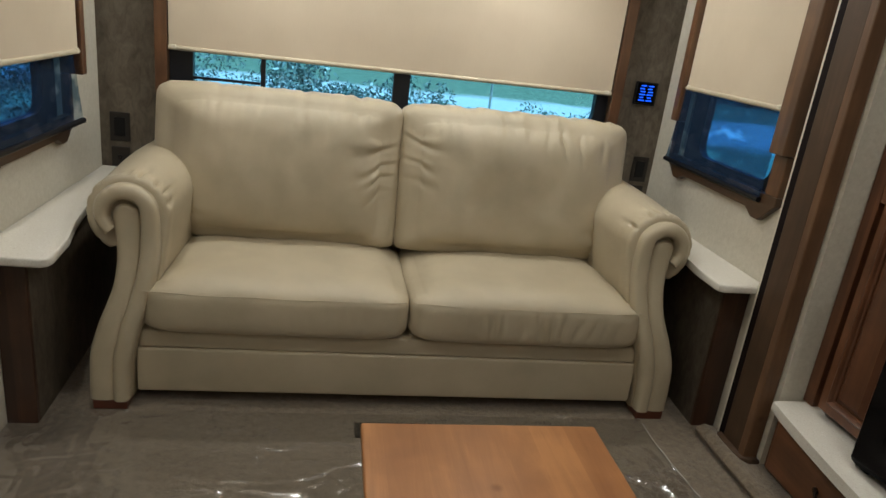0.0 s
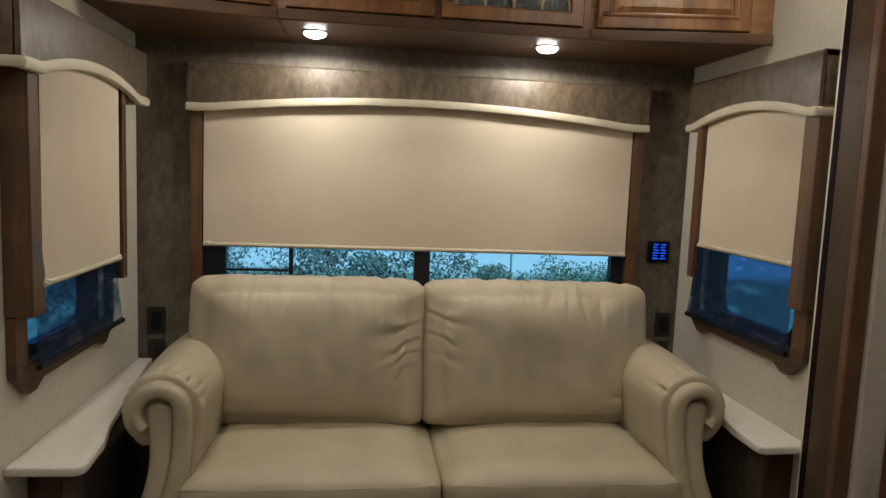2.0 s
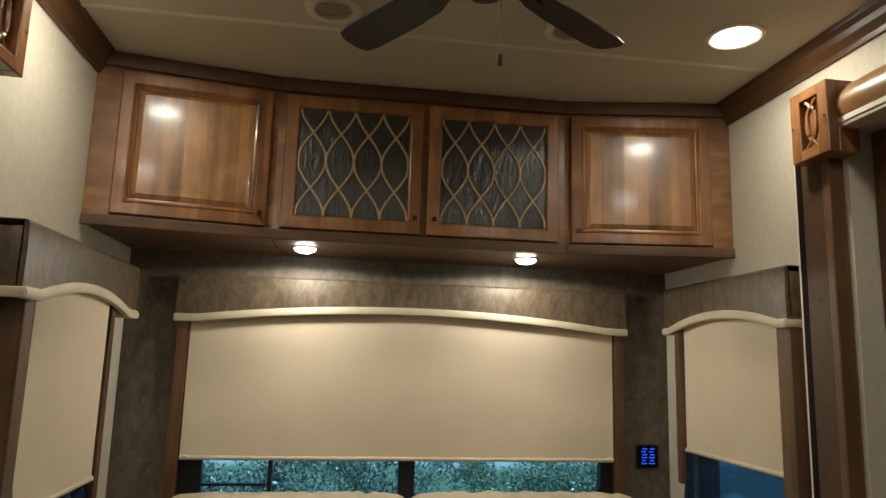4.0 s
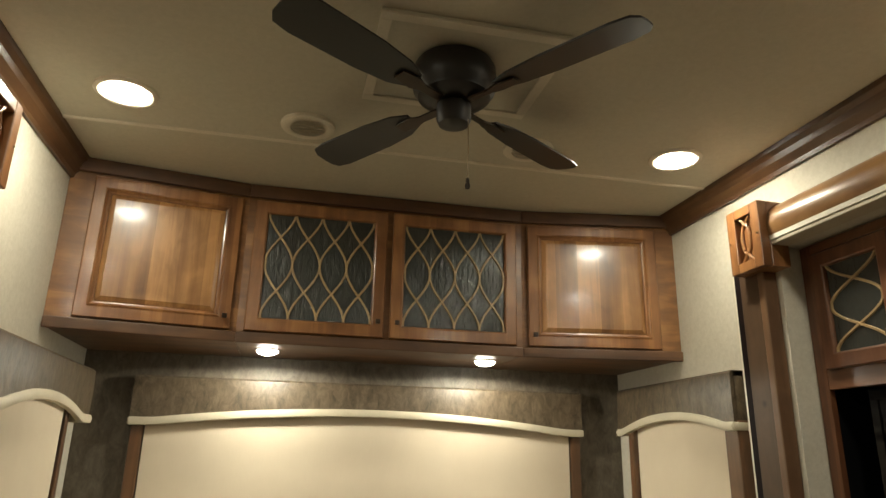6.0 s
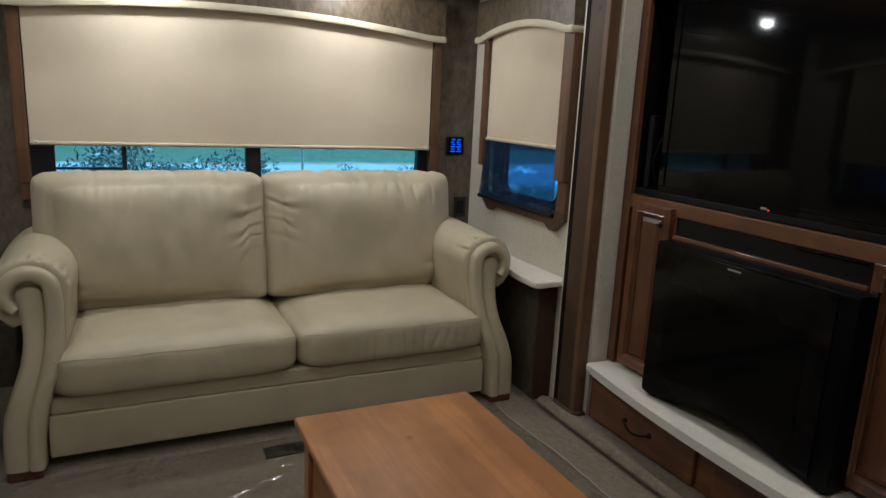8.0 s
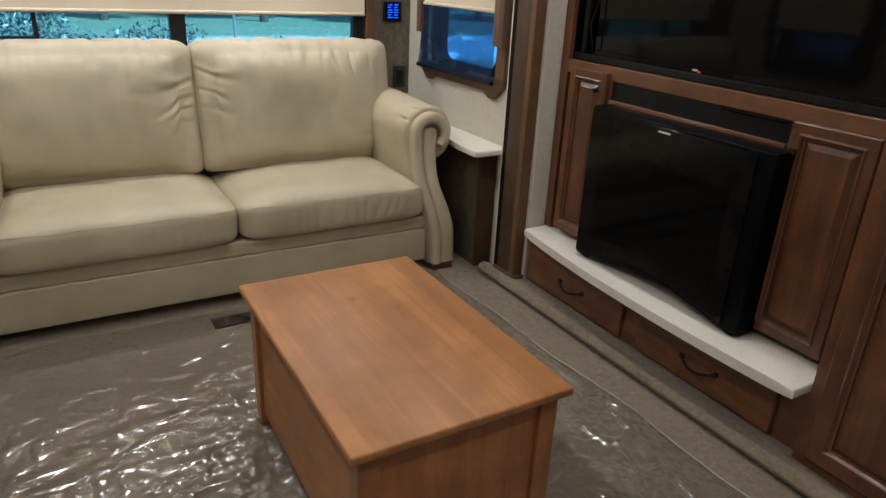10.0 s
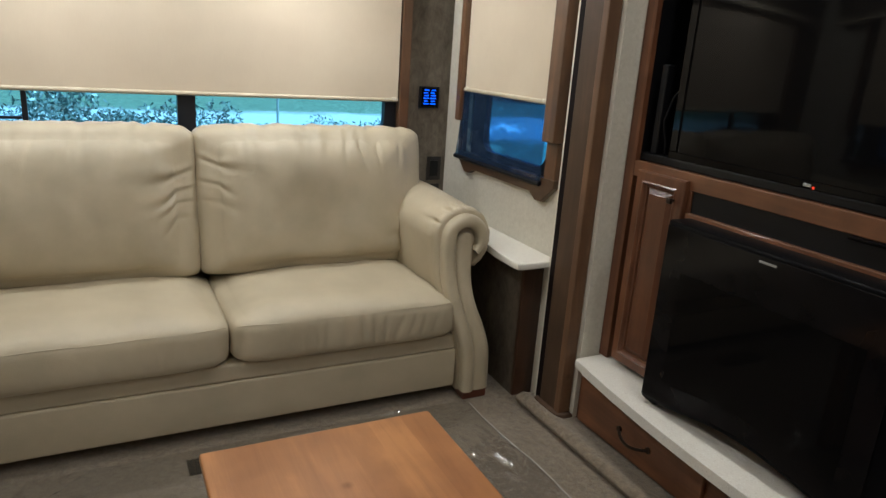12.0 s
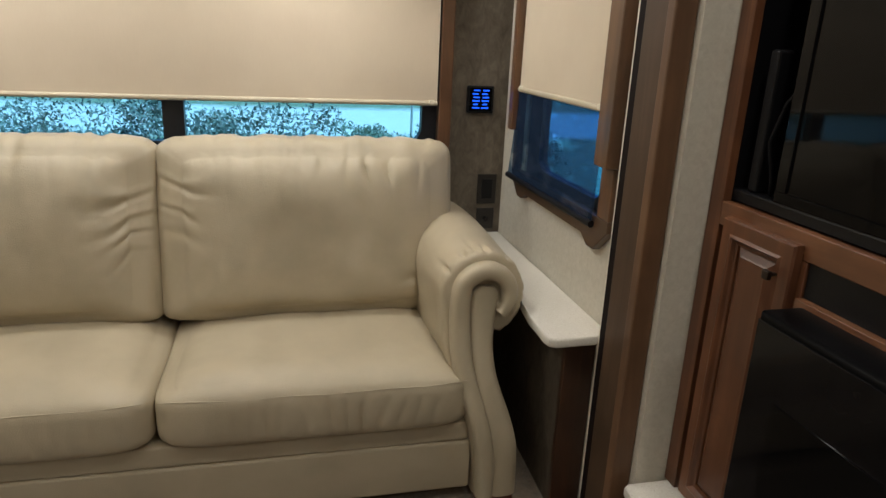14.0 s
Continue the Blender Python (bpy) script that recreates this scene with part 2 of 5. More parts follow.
M_WOODX = wood("maple_rail_wood", (0.085, 0.031, 0.011), (0.31, 0.145, 0.052), along="x", across="z")
M_WOODY = wood("maple_fascia_wood", (0.13, 0.056, 0.02), (0.42, 0.23, 0.09), along="y", across="z", plank=0.3)
M_TRIM = wood("dark_walnut_trim", (0.045, 0.020, 0.009), (0.16, 0.075, 0.033), rough=0.4)
M_TRIMX = wood("dark_walnut_rail", (0.045, 0.020, 0.009), (0.14, 0.064, 0.027), along="x", across="z", rough=0.5, coat=0.04)
M_TRIMY = wood("dark_walnut_crown", (0.04, 0.02, 0.010), (0.12, 0.06, 0.028), along="y", across="z", plank=0.4)
M_CHERRY = wood("cherry_cabinet_wood", (0.048, 0.017, 0.0085), (0.185, 0.075, 0.034), across="y", plank=0.08, coat=0.1)
M_CHERRYX = wood("cherry_rail_wood", (0.05, 0.019, 0.009), (0.20, 0.083, 0.036), along="y", across="z", plank=0.3)
M_TABLE = wood("honey_table_wood", (0.24, 0.092, 0.029), (0.46, 0.205, 0.071), along="y", across="x", plank=0.085, rough=0.46, coat=0.0)
M_DOORP = wood("maple_panel_wood", (0.095, 0.036, 0.012), (0.46, 0.235, 0.09), plank=0.092, vary=0.36)
M_TABLEZ = wood("honey_leg_wood", (0.19, 0.062, 0.018), (0.42, 0.17, 0.058), along="z", across="x", plank=0.3)
M_STONE = stone_mat()
M_CARPET = carpet_mat()
M_FILM = film_mat()
M_BLACKG = plain("black_gloss", (0.0035, 0.0033, 0.0035), 0.05, var=0.1, bump_mm=0.0, grain=10)
M_BLACKG.node_tree.nodes["Principled BSDF"].inputs["Specular IOR Level"].default_value = 0.13
M_BLACK = plain("black_plastic", (0.005, 0.005, 0.006), 0.4, var=0.2)
M_BLACK.node_tree.nodes["Principled BSDF"].inputs["Specular IOR Level"].default_value = 0.25
M_NAVY = plain("black_window_frame", (0.012, 0.013, 0.018), 0.35, var=0.15)
M_RUBBER = plain("black_seal_rubber", (0.008, 0.004, 0.004), 0.7)
M_RUBBER.node_tree.nodes["Principled BSDF"].inputs["Specular IOR Level"].default_value = 0.15
M_BRONZE = plain("dark_bronze_metal", (0.045, 0.033, 0.026), 0.35, metal=0.8)
M_FAN = plain("dark_bronze_fan", (0.007, 0.0055, 0.0045), 0.4)
M_TAUPE = wood("dark_brown_post_wood", (0.040, 0.021, 0.010), (0.090, 0.049, 0.024), plank=0.4, rough=0.6, coat=0.0)
M_DARKW = wood("dark_red_brown_wood", (0.020, 0.008, 0.004), (0.068, 0.027, 0.013), rough=0.4)
M_STRIP = wood("brown_strip_wood", (0.085, 0.042, 0.021), (0.16, 0.083, 0.040), plank=0.4, rough=0.55, coat=0.0)
M_FIRE = plain("matt_black_metal", (0.003, 0.003, 0.0035), 0.32, var=0.2)
M_FIRE.node_tree.nodes["Principled BSDF"].inputs["Specular IOR Level"].default_value = 0.06
M_FGLASS = plain("dark_fire_glass", (0.006, 0.0055, 0.006), 0.10, var=0.5, bump_mm=0.0, grain=10)
M_FGLASS.node_tree.nodes["Principled BSDF"].inputs["Specular IOR Level"].default_value = 0.16
M_WHITEP = plain("white_plastic", (0.68, 0.63, 0.52), 0.45)
M_FILMEDGE = plain("pale_film_edge", (0.42, 0.39, 0.35), 0.25)
M_CHROME = plain("chrome", (0.7, 0.7, 0.7), 0.15, metal=1.0, var=0.05)
M_OUTLET = plain("dark_brown_plastic", (0.012, 0.009, 0.007), 0.4)
M_BLUE = emit("blue_display", (0.01, 0.10, 1.0), 0.9)
M_LED = emit("lamp_diffuser", (1.0, 0.95, 0.86), 45.0)
M_LEDP = emit("small_lamp_lens", (1.0, 0.96, 0.88), 45.0)
M_RED = emit("red_indicator", (1.0, 0.06, 0.02), 0.35)
M_FOOT = plain("red_brown_foot_wood", (0.10, 0.028, 0.014), 0.35)
# Part of this cyan is daylight's blue cast beside warm lamps, put into the tint.
M_GLASS = glass_mat("tinted_window_glass", (0.54, 0.84, 1.0))
M_GLASS2 = glass_mat("tinted_side_glass", (0.30, 0.62, 0.95))
M_SCREEN = screen_mat()
M_RAIN = rain_glass()
M_LATTICE = plain("pale_maple_lattice", (0.36, 0.25, 0.125), 0.4)
M_CHAIN = plain("brass_chain", (0.35, 0.28, 0.18), 0.3, metal=0.9)
M_GREY = plain("grey_logo_metal", (0.45, 0.45, 0.45), 0.3, metal=0.6)


# ---- mesh helpers ----
ORIGIN = {}


def thing(name, at, label, category="", group="", kind=""):
    e = new(name)
    e.empty_display_size = 0.05
    e.location = at
    ORIGIN[e.name] = Vector(at)
    return tagged(e, label, category, group, kind)


def finish(name, bm, material, smooth=False):
    me = bpy.data.meshes.new(name)
    bmesh.ops.recalc_face_normals(bm, faces=bm.faces[:])
    bm.to_mesh(me)
    bm.free()
    me.materials.append(material)
    if smooth:
        me.shade_smooth()
        me.set_sharp_from_angle(angle=radians(40))
    return me


def part(name, bm, material, parent, label="", smooth=False, M=None, kind=""):
    """One mesh under a thing or a part; the bmesh is in the room's metres (or in M's frame)."""
    o = ORIGIN[parent.name]
    if M is not None:
        bm.transform(M)
    bm.transform(Matrix.Translation(-o))
    ob = new(name, finish(name, bm, material, smooth))
    ob.parent = parent
    ORIGIN[ob.name] = o
    return tagged(ob, label, kind=kind)


def structure(name, bm, material, label, smooth=False, category="structure"):
    ob = new(name, finish(name, bm, material, smooth))
    ORIGIN[ob.name] = Vector((0, 0, 0))
    return tagged(ob, label, category, kind="structure")


def solid(name, bm, material, label, category, group="", smooth=False, M=None, at=None):
    """A thing that is one mesh."""
    if M is not None:
        bm.transform(M)
    ob_at = Vector(at) if at else Vector((0, 0, 0))
    bm.transform(Matrix.Translation(-ob_at))
    ob = new(name, finish(name, bm, material, smooth))
    ob.location = ob_at
    ORIGIN[ob.name] = ob_at
    return tagged(ob, label, category, group)


def box(x0, x1, y0, y1, z0, z1, bevel=0.0, seg=2, bm=None):
    b2 = bmesh.new()
    r = bmesh.ops.create_cube(b2, size=1)
    for v in r["verts"]:
        v.co = Vector((x0 + (v.co.x + .5) * (x1 - x0), y0 + (v.co.y + .5) * (y1 - y0), z0 + (v.co.z + .5) * (z1 - z0)))
    if bevel:
        bmesh.ops.bevel(b2, geom=b2.edges[:], offset=bevel, segments=seg, affect="EDGES", profile=0.5)
    if bm is None:
        return b2
    join(bm, b2)
    return bm


def join(bm, other):
    me = bpy.data.meshes.new("tmp")
    other.to_mesh(me)
    other.free()
    bm.from_mesh(me)
    bpy.data.meshes.remove(me)
    return bm


def cyl(r, h, seg=24, r2=None, at=(0, 0, 0), axis="z", bevel=0.0):
    bm = bmesh.new()
    bmesh.ops.create_cone(bm, cap_ends=True, segments=seg, radius1=r, radius2=r if r2 is None else r2, depth=h)
    if bevel:
        bmesh.ops.bevel(bm, geom=[e for e in bm.edges if abs(e.verts[0].co.z - e.verts[1].co.z) < 1e-6], offset=bevel, segments=2, affect="EDGES", profile=0.5)
    if axis == "x":
        bm.transform(Matrix.Rotation(radians(90), 4, "Y"))
    if axis == "y":
        bm.transform(Matrix.Rotation(radians(90), 4, "X"))
    bm.transform(Matrix.Translation(at))
    return bm


def prism(points, a, b, axis="y", bevel=0.0, seg=2):
    """A 2D outline pushed from a to b. axis y: points are (x, z); x: (y, z); z: (x, y)."""
    bm = bmesh.new()
    def place(p, d):
        return {"y": (p[0], d, p[1]), "x": (d, p[0], p[1]), "z": (p[0], p[1], d)}[axis]
    v0 = [bm.verts.new(place(p, a)) for p in points]
    v1 = [bm.verts.new(place(p, b)) for p in points]
    f0, f1 = bm.faces.new(v0), bm.faces.new(v1)
    n = len(points)
    for i in range(n):
        bm.faces.new((v0[i], v0[(i + 1) % n], v1[(i + 1) % n], v1[i]))
    if bevel:
        bmesh.ops.bevel(bm, geom=list(set(f0.edges[:] + f1.edges[:])), offset=bevel, segments=seg, affect="EDGES", profile=0.5)
    return bm


def tube(path, r, seg=8, closed=False):
    """A round rod along a list of points."""
    bm = bmesh.new()
    pts = [Vector(p) for p in path]
    n = len(pts)
    rings = []
    for i, p in enumerate(pts):
        a = pts[(i - 1) % n] if closed or i else p
        b = pts[(i + 1) % n] if closed or i < n - 1 else p
        d = (b - a).normalized()
        up = Vector((0, 0, 1)) if abs(d.z) < 0.9 else Vector((0, 1, 0))
        u = d.cross(up).normalized()
        w = d.cross(u)
        rings.append([bm.verts.new(p + r * (math.cos(t) * u + math.sin(t) * w)) for t in [2 * math.pi * k / seg for k in range(seg)]])
    for i in range(n if closed else n - 1):
        A, B = rings[i], rings[(i + 1) % n]
        for k in range(seg):
            bm.faces.new((A[k], A[(k + 1) % seg], B[(k + 1) % seg], B[k]))
    if not closed:
        bm.faces.new(rings[0]), bm.faces.new(rings[-1])
    return bm


def rings(w, h, profile):
    """Nested rectangles in the x-z plane, (inset, forward) each; forward is -y. From x 0..w, z 0..h."""
    bm = bmesh.new()
    loops = []
    for inset, fwd in profile:
        loops.append([bm.verts.new((x, -fwd, z)) for x, z in ((inset, inset), (w - inset, inset), (w - inset, h - inset), (inset, h - inset))])
    for A, B in zip(loops, loops[1:]):
        for k in range(4):
            bm.faces.new((A[k], A[(k + 1) % 4], B[(k + 1) % 4], B[k]))
    return bm, loops


def lathe(profile, seg=32, at=(0, 0, 0)):
    bm = bmesh.new()
    ringsv = [[bm.verts.new((r * math.cos(2 * math.pi * k / seg), r * math.sin(2 * math.pi * k / seg), z)) for k in range(seg)] for r, z in profile]
    for A, B in zip(ringsv, ringsv[1:]):
        for k in range(seg):
            bm.faces.new((A[k], A[(k + 1) % seg], B[(k + 1) % seg], B[k]))
    bm.faces.new(ringsv[0]), bm.faces.new(ringsv[-1])
    bm.transform(Matrix.Translation(at))
    return bm


def soft_box(cx, cy, cz, sx, sy, sz, nx, ny, nz, power=5.0, fn=None, flat="", hard=14.0):
    """A stuffed box: a grid cube pulled to a superellipsoid, then shaped by fn(u, v, w, co)."""
    bm = bmesh.new()
    seen = {}
    def vert(i, j, k):
        key = (i, j, k)
        if key not in seen:
            u, v, w = 2 * i / nx - 1, 2 * j / ny - 1, 2 * k / nz - 1
            if flat:
                a_, b_ = [abs({"u": u, "v": v, "w": w}[c]) for c in flat]
                c_ = abs({"u": u, "v": v, "w": w}[({"u", "v", "w"} - set(flat)).pop()])
                f = ((a_ ** hard + b_ ** hard) ** (power / hard) + c_ ** power) ** (1 / power)
            else:
                f = (abs(u) ** power + abs(v) ** power + abs(w) ** power) ** (1 / power)
            f = 1 / f if f else 1
            m = max(abs(u), abs(v), abs(w))
            co = Vector((u, v, w)) * f * m
            co = Vector((cx + co.x * sx / 2, cy + co.y * sy / 2, cz + co.z * sz / 2))
            if fn:
                co = fn(u, v, w, co)
            seen[key] = bm.verts.new(co)
        return seen[key]
    for i in range(nx):
        for j in range(ny):
            for k in (0, nz):
                bm.faces.new((vert(i, j, k), vert(i + 1, j, k), vert(i + 1, j + 1, k), vert(i, j + 1, k)))
    for i in range(nx):
        for k in range(nz):
            for j in (0, ny):
                bm.faces.new((vert(i, j, k), vert(i + 1, j, k), vert(i + 1, j, k + 1), vert(i, j, k + 1)))
    for j in range(ny):
        for k in range(nz):
            for i in (0, nx):
                bm.faces.new((vert(i, j, k), vert(i, j + 1, k), vert(i, j + 1, k + 1), vert(i, j, k + 1)))
    return bm


# ---- structure ----
def wall_y(name, y0, y1, x0, x1, z0, z1, hole, material, label):
    """A wall across x, with one opening (x0, x1, z0, z1)."""
    hx0, hx1, hz0, hz1 = hole
    bm = box(x0, hx0, y0, y1, z0, z1)
    box(hx1, x1, y0, y1, z0, z1, bm=bm)
    box(hx0, hx1, y0, y1, z0, hz0, bm=bm)
    box(hx0, hx1, y0, y1, hz1, z1, bm=bm)
    return structure(name, bm, material, label)


def wall_x(name, x0, x1, y0, y1, z0, z1, hole, material, label):
    hy0, hy1, hz0, hz1 = hole
    bm = box(x0, x1, y0, hy0, z0, z1)
    box(x0, x1, hy1, y1, z0, z1, bm=bm)
    box(x0, x1, hy0, hy1, z0, hz0, bm=bm)
    box(x0, x1, hy0, hy1, hz1, z1, bm=bm)
    return structure(name, bm, material, label)


LIPX = 1.382      # carpet step of the slide-out floor
SLY = 1.778       # end wall of the slide-out
FX = 1.572       # face of the television cabinet
wall_y("wall_north", WB, WB + 0.05, WL - 0.05, WR + 0.05, -0.02, CEIL, (-0.655, 1.215, 0.90, 1.70), M_BACK, "dark brown embossed wallpaper wall behind the sofa")
wall_x("wall_east", WR, WR + 0.05, 1.958, WB, -0.02, CEIL, (2.12, 2.74, 0.84, 1.69), M_WALL, "beige linen-textured side wall with a small window beside the sofa")
wall_x("wall_west", WL - 0.05, WL, 1.66, WB, -0.02, CEIL, (2.00, 2.62, 0.84, 1.69), M_WALL, "beige linen-textured side wall with a small window beside the sofa")
structure("wall_east_upper", box(WR, WR + 0.05, -2.6, 1.958, 2.27, CEIL), M_WALL, "beige side wall over the slide-out opening")
structure("wall_west_upper", box(WL - 0.05, WL, -2.6, 1.66, 2.27, CEIL), M_WALL, "beige side wall over the opposite opening")
structure("slide_end_wall", box(WR + 0.001, 2.05, SLY, SLY + 0.04, 0, 2.27), M_WALL, "pale end wall of the slide-out beside the television cabinet")
structure("slide_soffit", box(1.42, 2.05, -2.6, SLY, 2.262, 2.29), M_WALL, "pale underside over the television cabinet")
structure("slide_back_wall", box(2.05, 2.09, -2.6, SLY + 0.04, 0, 2.29), M_WALL, "plain beige wall behind the television cabinet")
structure("west_slide_end_wall", box(-1.6, -0.905, 1.50, 1.54, 0, 2.27), M_WALL, "pale end wall of the opposite slide-out")
structure("west_slide_back_wall", box(-1.64, -1.6, -2.6, 1.54, 0, 2.29), M_WALL, "plain beige wall of the opposite slide-out")
structure("west_slide_soffit", box(-1.6, -0.87, -2.6, 1.50, 2.262, 2.29), M_WALL, "pale underside of the opposite slide-out")
structure("wall_south", box(-1.64, 2.09, -2.65, -2.6, -0.02, CEIL), M_WALL, "plain beige wall closing the room")
structure("floor", box(-1.64, 2.09, -2.65, WB + 0.05, -0.06, 0.0), M_CARPET, "taupe cut-pile carpet floor")


def carpet_step():
    prof = [(LIPX + 0.030, 0.001), (LIPX + 0.022, 0.010), (LIPX - 0.002, 0.014), (LIPX - 0.008, 0.030), (LIPX + 0.002, 0.045), (LIPX + 0.022, 0.052), (LIPX + 0.045, 0.044), (LIPX + 0.07, 0.036), (2.05, 0.036), (2.05, 0.001)]
    return structure("carpet_step", prism(prof, -2.6, 1.99, "y"), M_CARPET, "low rounded carpeted step along the slide-out floor", smooth=True)


carpet_step()
bm = box(-1.0, 1.55, -2.65, WB + 0.05, CEIL, CEIL + 0.05)
structure("ceiling", bm, M_CEIL, "cream panelled ceiling with narrow seam strips")
for _y in (2.075, 0.86):
    structure("trim_ceiling_seam", prism([(_y - 0.011, CEIL - 0.0005), (_y - 0.006, CEIL - 0.005), (_y + 0.006, CEIL - 0.005), (_y + 0.011, CEIL - 0.0005)], WL + 0.02, WR - 0.02, "x"), M_WHITEP, "narrow cream strip over a ceiling seam")


def crown(name, xw, sign, y0, y1):
    s = sign
    prof = [(xw, CEIL - 0.085), (xw - s * 0.012, CEIL - 0.085), (xw - s * 0.016, CEIL - 0.070), (xw - s * 0.034, CEIL - 0.048), (xw - s * 0.040, CEIL - 0.030),
            (xw - s * 0.052, CEIL - 0.016), (xw - s * 0.056, CEIL - 0.001), (xw, CEIL - 0.001)]
    return structure(name, prism(prof, y0, y1, "y"), M_TRIMY, "dark walnut crown moulding along the ceiling")


crown("trim_crown", WR, 1, -2.6, 2.42)
crown("trim_crown", WL, -1, -2.6, 2.42)


def slide_column(xw, s, y_far, y_near, name):
    """The tall post where the slide-out meets the wall: rubber seal, taupe face and a thin wood bead. s: 1 east, -1 west."""
    c = thing(name, (xw, (y_far + y_near) / 2, 0), "tall dark wood post with a black rubber seal beside the opening", "post")
    f = xw - s * 0.050
    w = y_far - y_near
    part("seal", box(min(f + s * 0.003, xw), max(f + s * 0.003, xw), y_far - 0.030, y_far, 0.0, 2.24), M_RUBBER, c, "black rubber seal")
    part("face_board", box(min(f, xw), max(f, xw), y_near + 0.030, y_far - 0.031, 0.0, 2.24, 0.003), M_TAUPE, c, "dark taupe wood board")
    part("bead", box(min(f - s * .004, xw), max(f - s * .004, xw), y_near - 0.003, y_near + 0.029, 0.04, 2.24, 0.005, 3), M_STRIP, c, "lighter brown wood edge strip")
    part("foot_block", prism([(xw, y_near - .022), (f + s * .012, y_near - .022), (f - s * .014, y_near - .008), (f - s * .022, y_near + .022), (f - s * .022, y_far - .04), (f - s * .014, y_far - .014), (f + s * .01, y_far - .004), (xw, y_far - .004)], 0.0, 0.052, "z", 0.008), M_TAUPE, c, "small rounded wood foot block", smooth=True)
    return c


slide_column(WR, 1, 1.957, 1.800, "slide_post")
slide_column(WL, -1, 1.655, 1.541, "slide_post")
structure("trim_wall_end", box(WR - 0.042, WR + 0.0, 1.9585, 1.972, 0.0, 2.20), M_WHITEP, "narrow white end trim of the side wall")


def fascia(xw, s, y1, name):
    prof = [(xw, 2.390), (xw - s * 0.035, 2.386), (xw - s * 0.062, 2.366), (xw - s * 0.076, 2.335), (xw - s * 0.078, 2.31), (xw - s * 0.070, 2.278), (xw - s * 0.060, 2.262), (xw, 2.262)]
    t = thing(name, (xw, 0, 2.33), "rounded maple beam with a pale lower edge over the opening", "beam")
    part("beam", prism(prof, -2.58, y1, "y"), M_WOODY, t, smooth=True)
    part("lower_edge", box(min(xw - s * 0.066, xw), max(xw - s * 0.066, xw), -2.58, y1, 2.248, 2.2615, 0.003), M_CREAM, t, "pale lower edge strip")
    return t


fascia(WR, 1, SLY - 0.035, "fascia_beam")
fascia(WL, -1, 1.50, "fascia_beam")


def corbel(xw, s, y0, y1):
    z0, z1 = 2.175, 2.402
    f = xw - s * 0.105
    def bx(a, b, *r, **k):
        return box(min(a, b), max(a, b), *r, **k)
    t = thing("corbel", (xw, (y0 + y1) / 2, z0), "square maple corner block with a carved oval ornament", "corbel")
    back = f + s * 0.035
    part("block", bx(back, xw, y0, y1, z0, z1, 0.004), M_WOOD, t)
    b = 0.042
    for ya, yb, za, zb in ((y0, y0 + b, z0, z1), (y1 - b, y1, z0, z1), (y0 + b, y1 - b, z0, z0 + b * 0.8), (y0 + b, y1 - b, z1 - b * 0.8, z1)):
        part("surround_piece", bx(f, back, ya, yb, za, zb, bevel=0.003), M_WOOD, t)
    yc, zc = (y0 + y1) / 2, (z0 + z1) / 2
    ov = [(f + s * 0.012, yc + 0.021 * math.cos(a), zc + 0.052 * math.sin(a)) for a in [2 * math.pi * k / 32 for k in range(32)]]
    bm = tube(ov, 0.0065, 8, closed=True)
    for sg in (-1, 1):
        for sy in (-1, 1):
            join(bm, tube([(f + s * 0.012, yc + sy * 0.002, zc + sg * 0.050), (f + s * 0.012, yc + sy * 0.010, zc + sg * 0.064), (f + s * 0.012, yc + sy * 0.026, zc + sg * 0.078)], 0.006, 8))
    part("ornament", bm, M_WOOD, t, "pale carved oval ornament", smooth=True)
    for yy in (y0 + 0.012, y1 - 0.012):
        part("nail_head", cyl(0.004, 0.003, 10, at=(f - s * 0.001, yy, zc), axis="x"), M_CHROME, t)
    return t


corbel(WR, 1, 1.722, 1.888)
corbel(WL, -1, 1.47, 1.672)


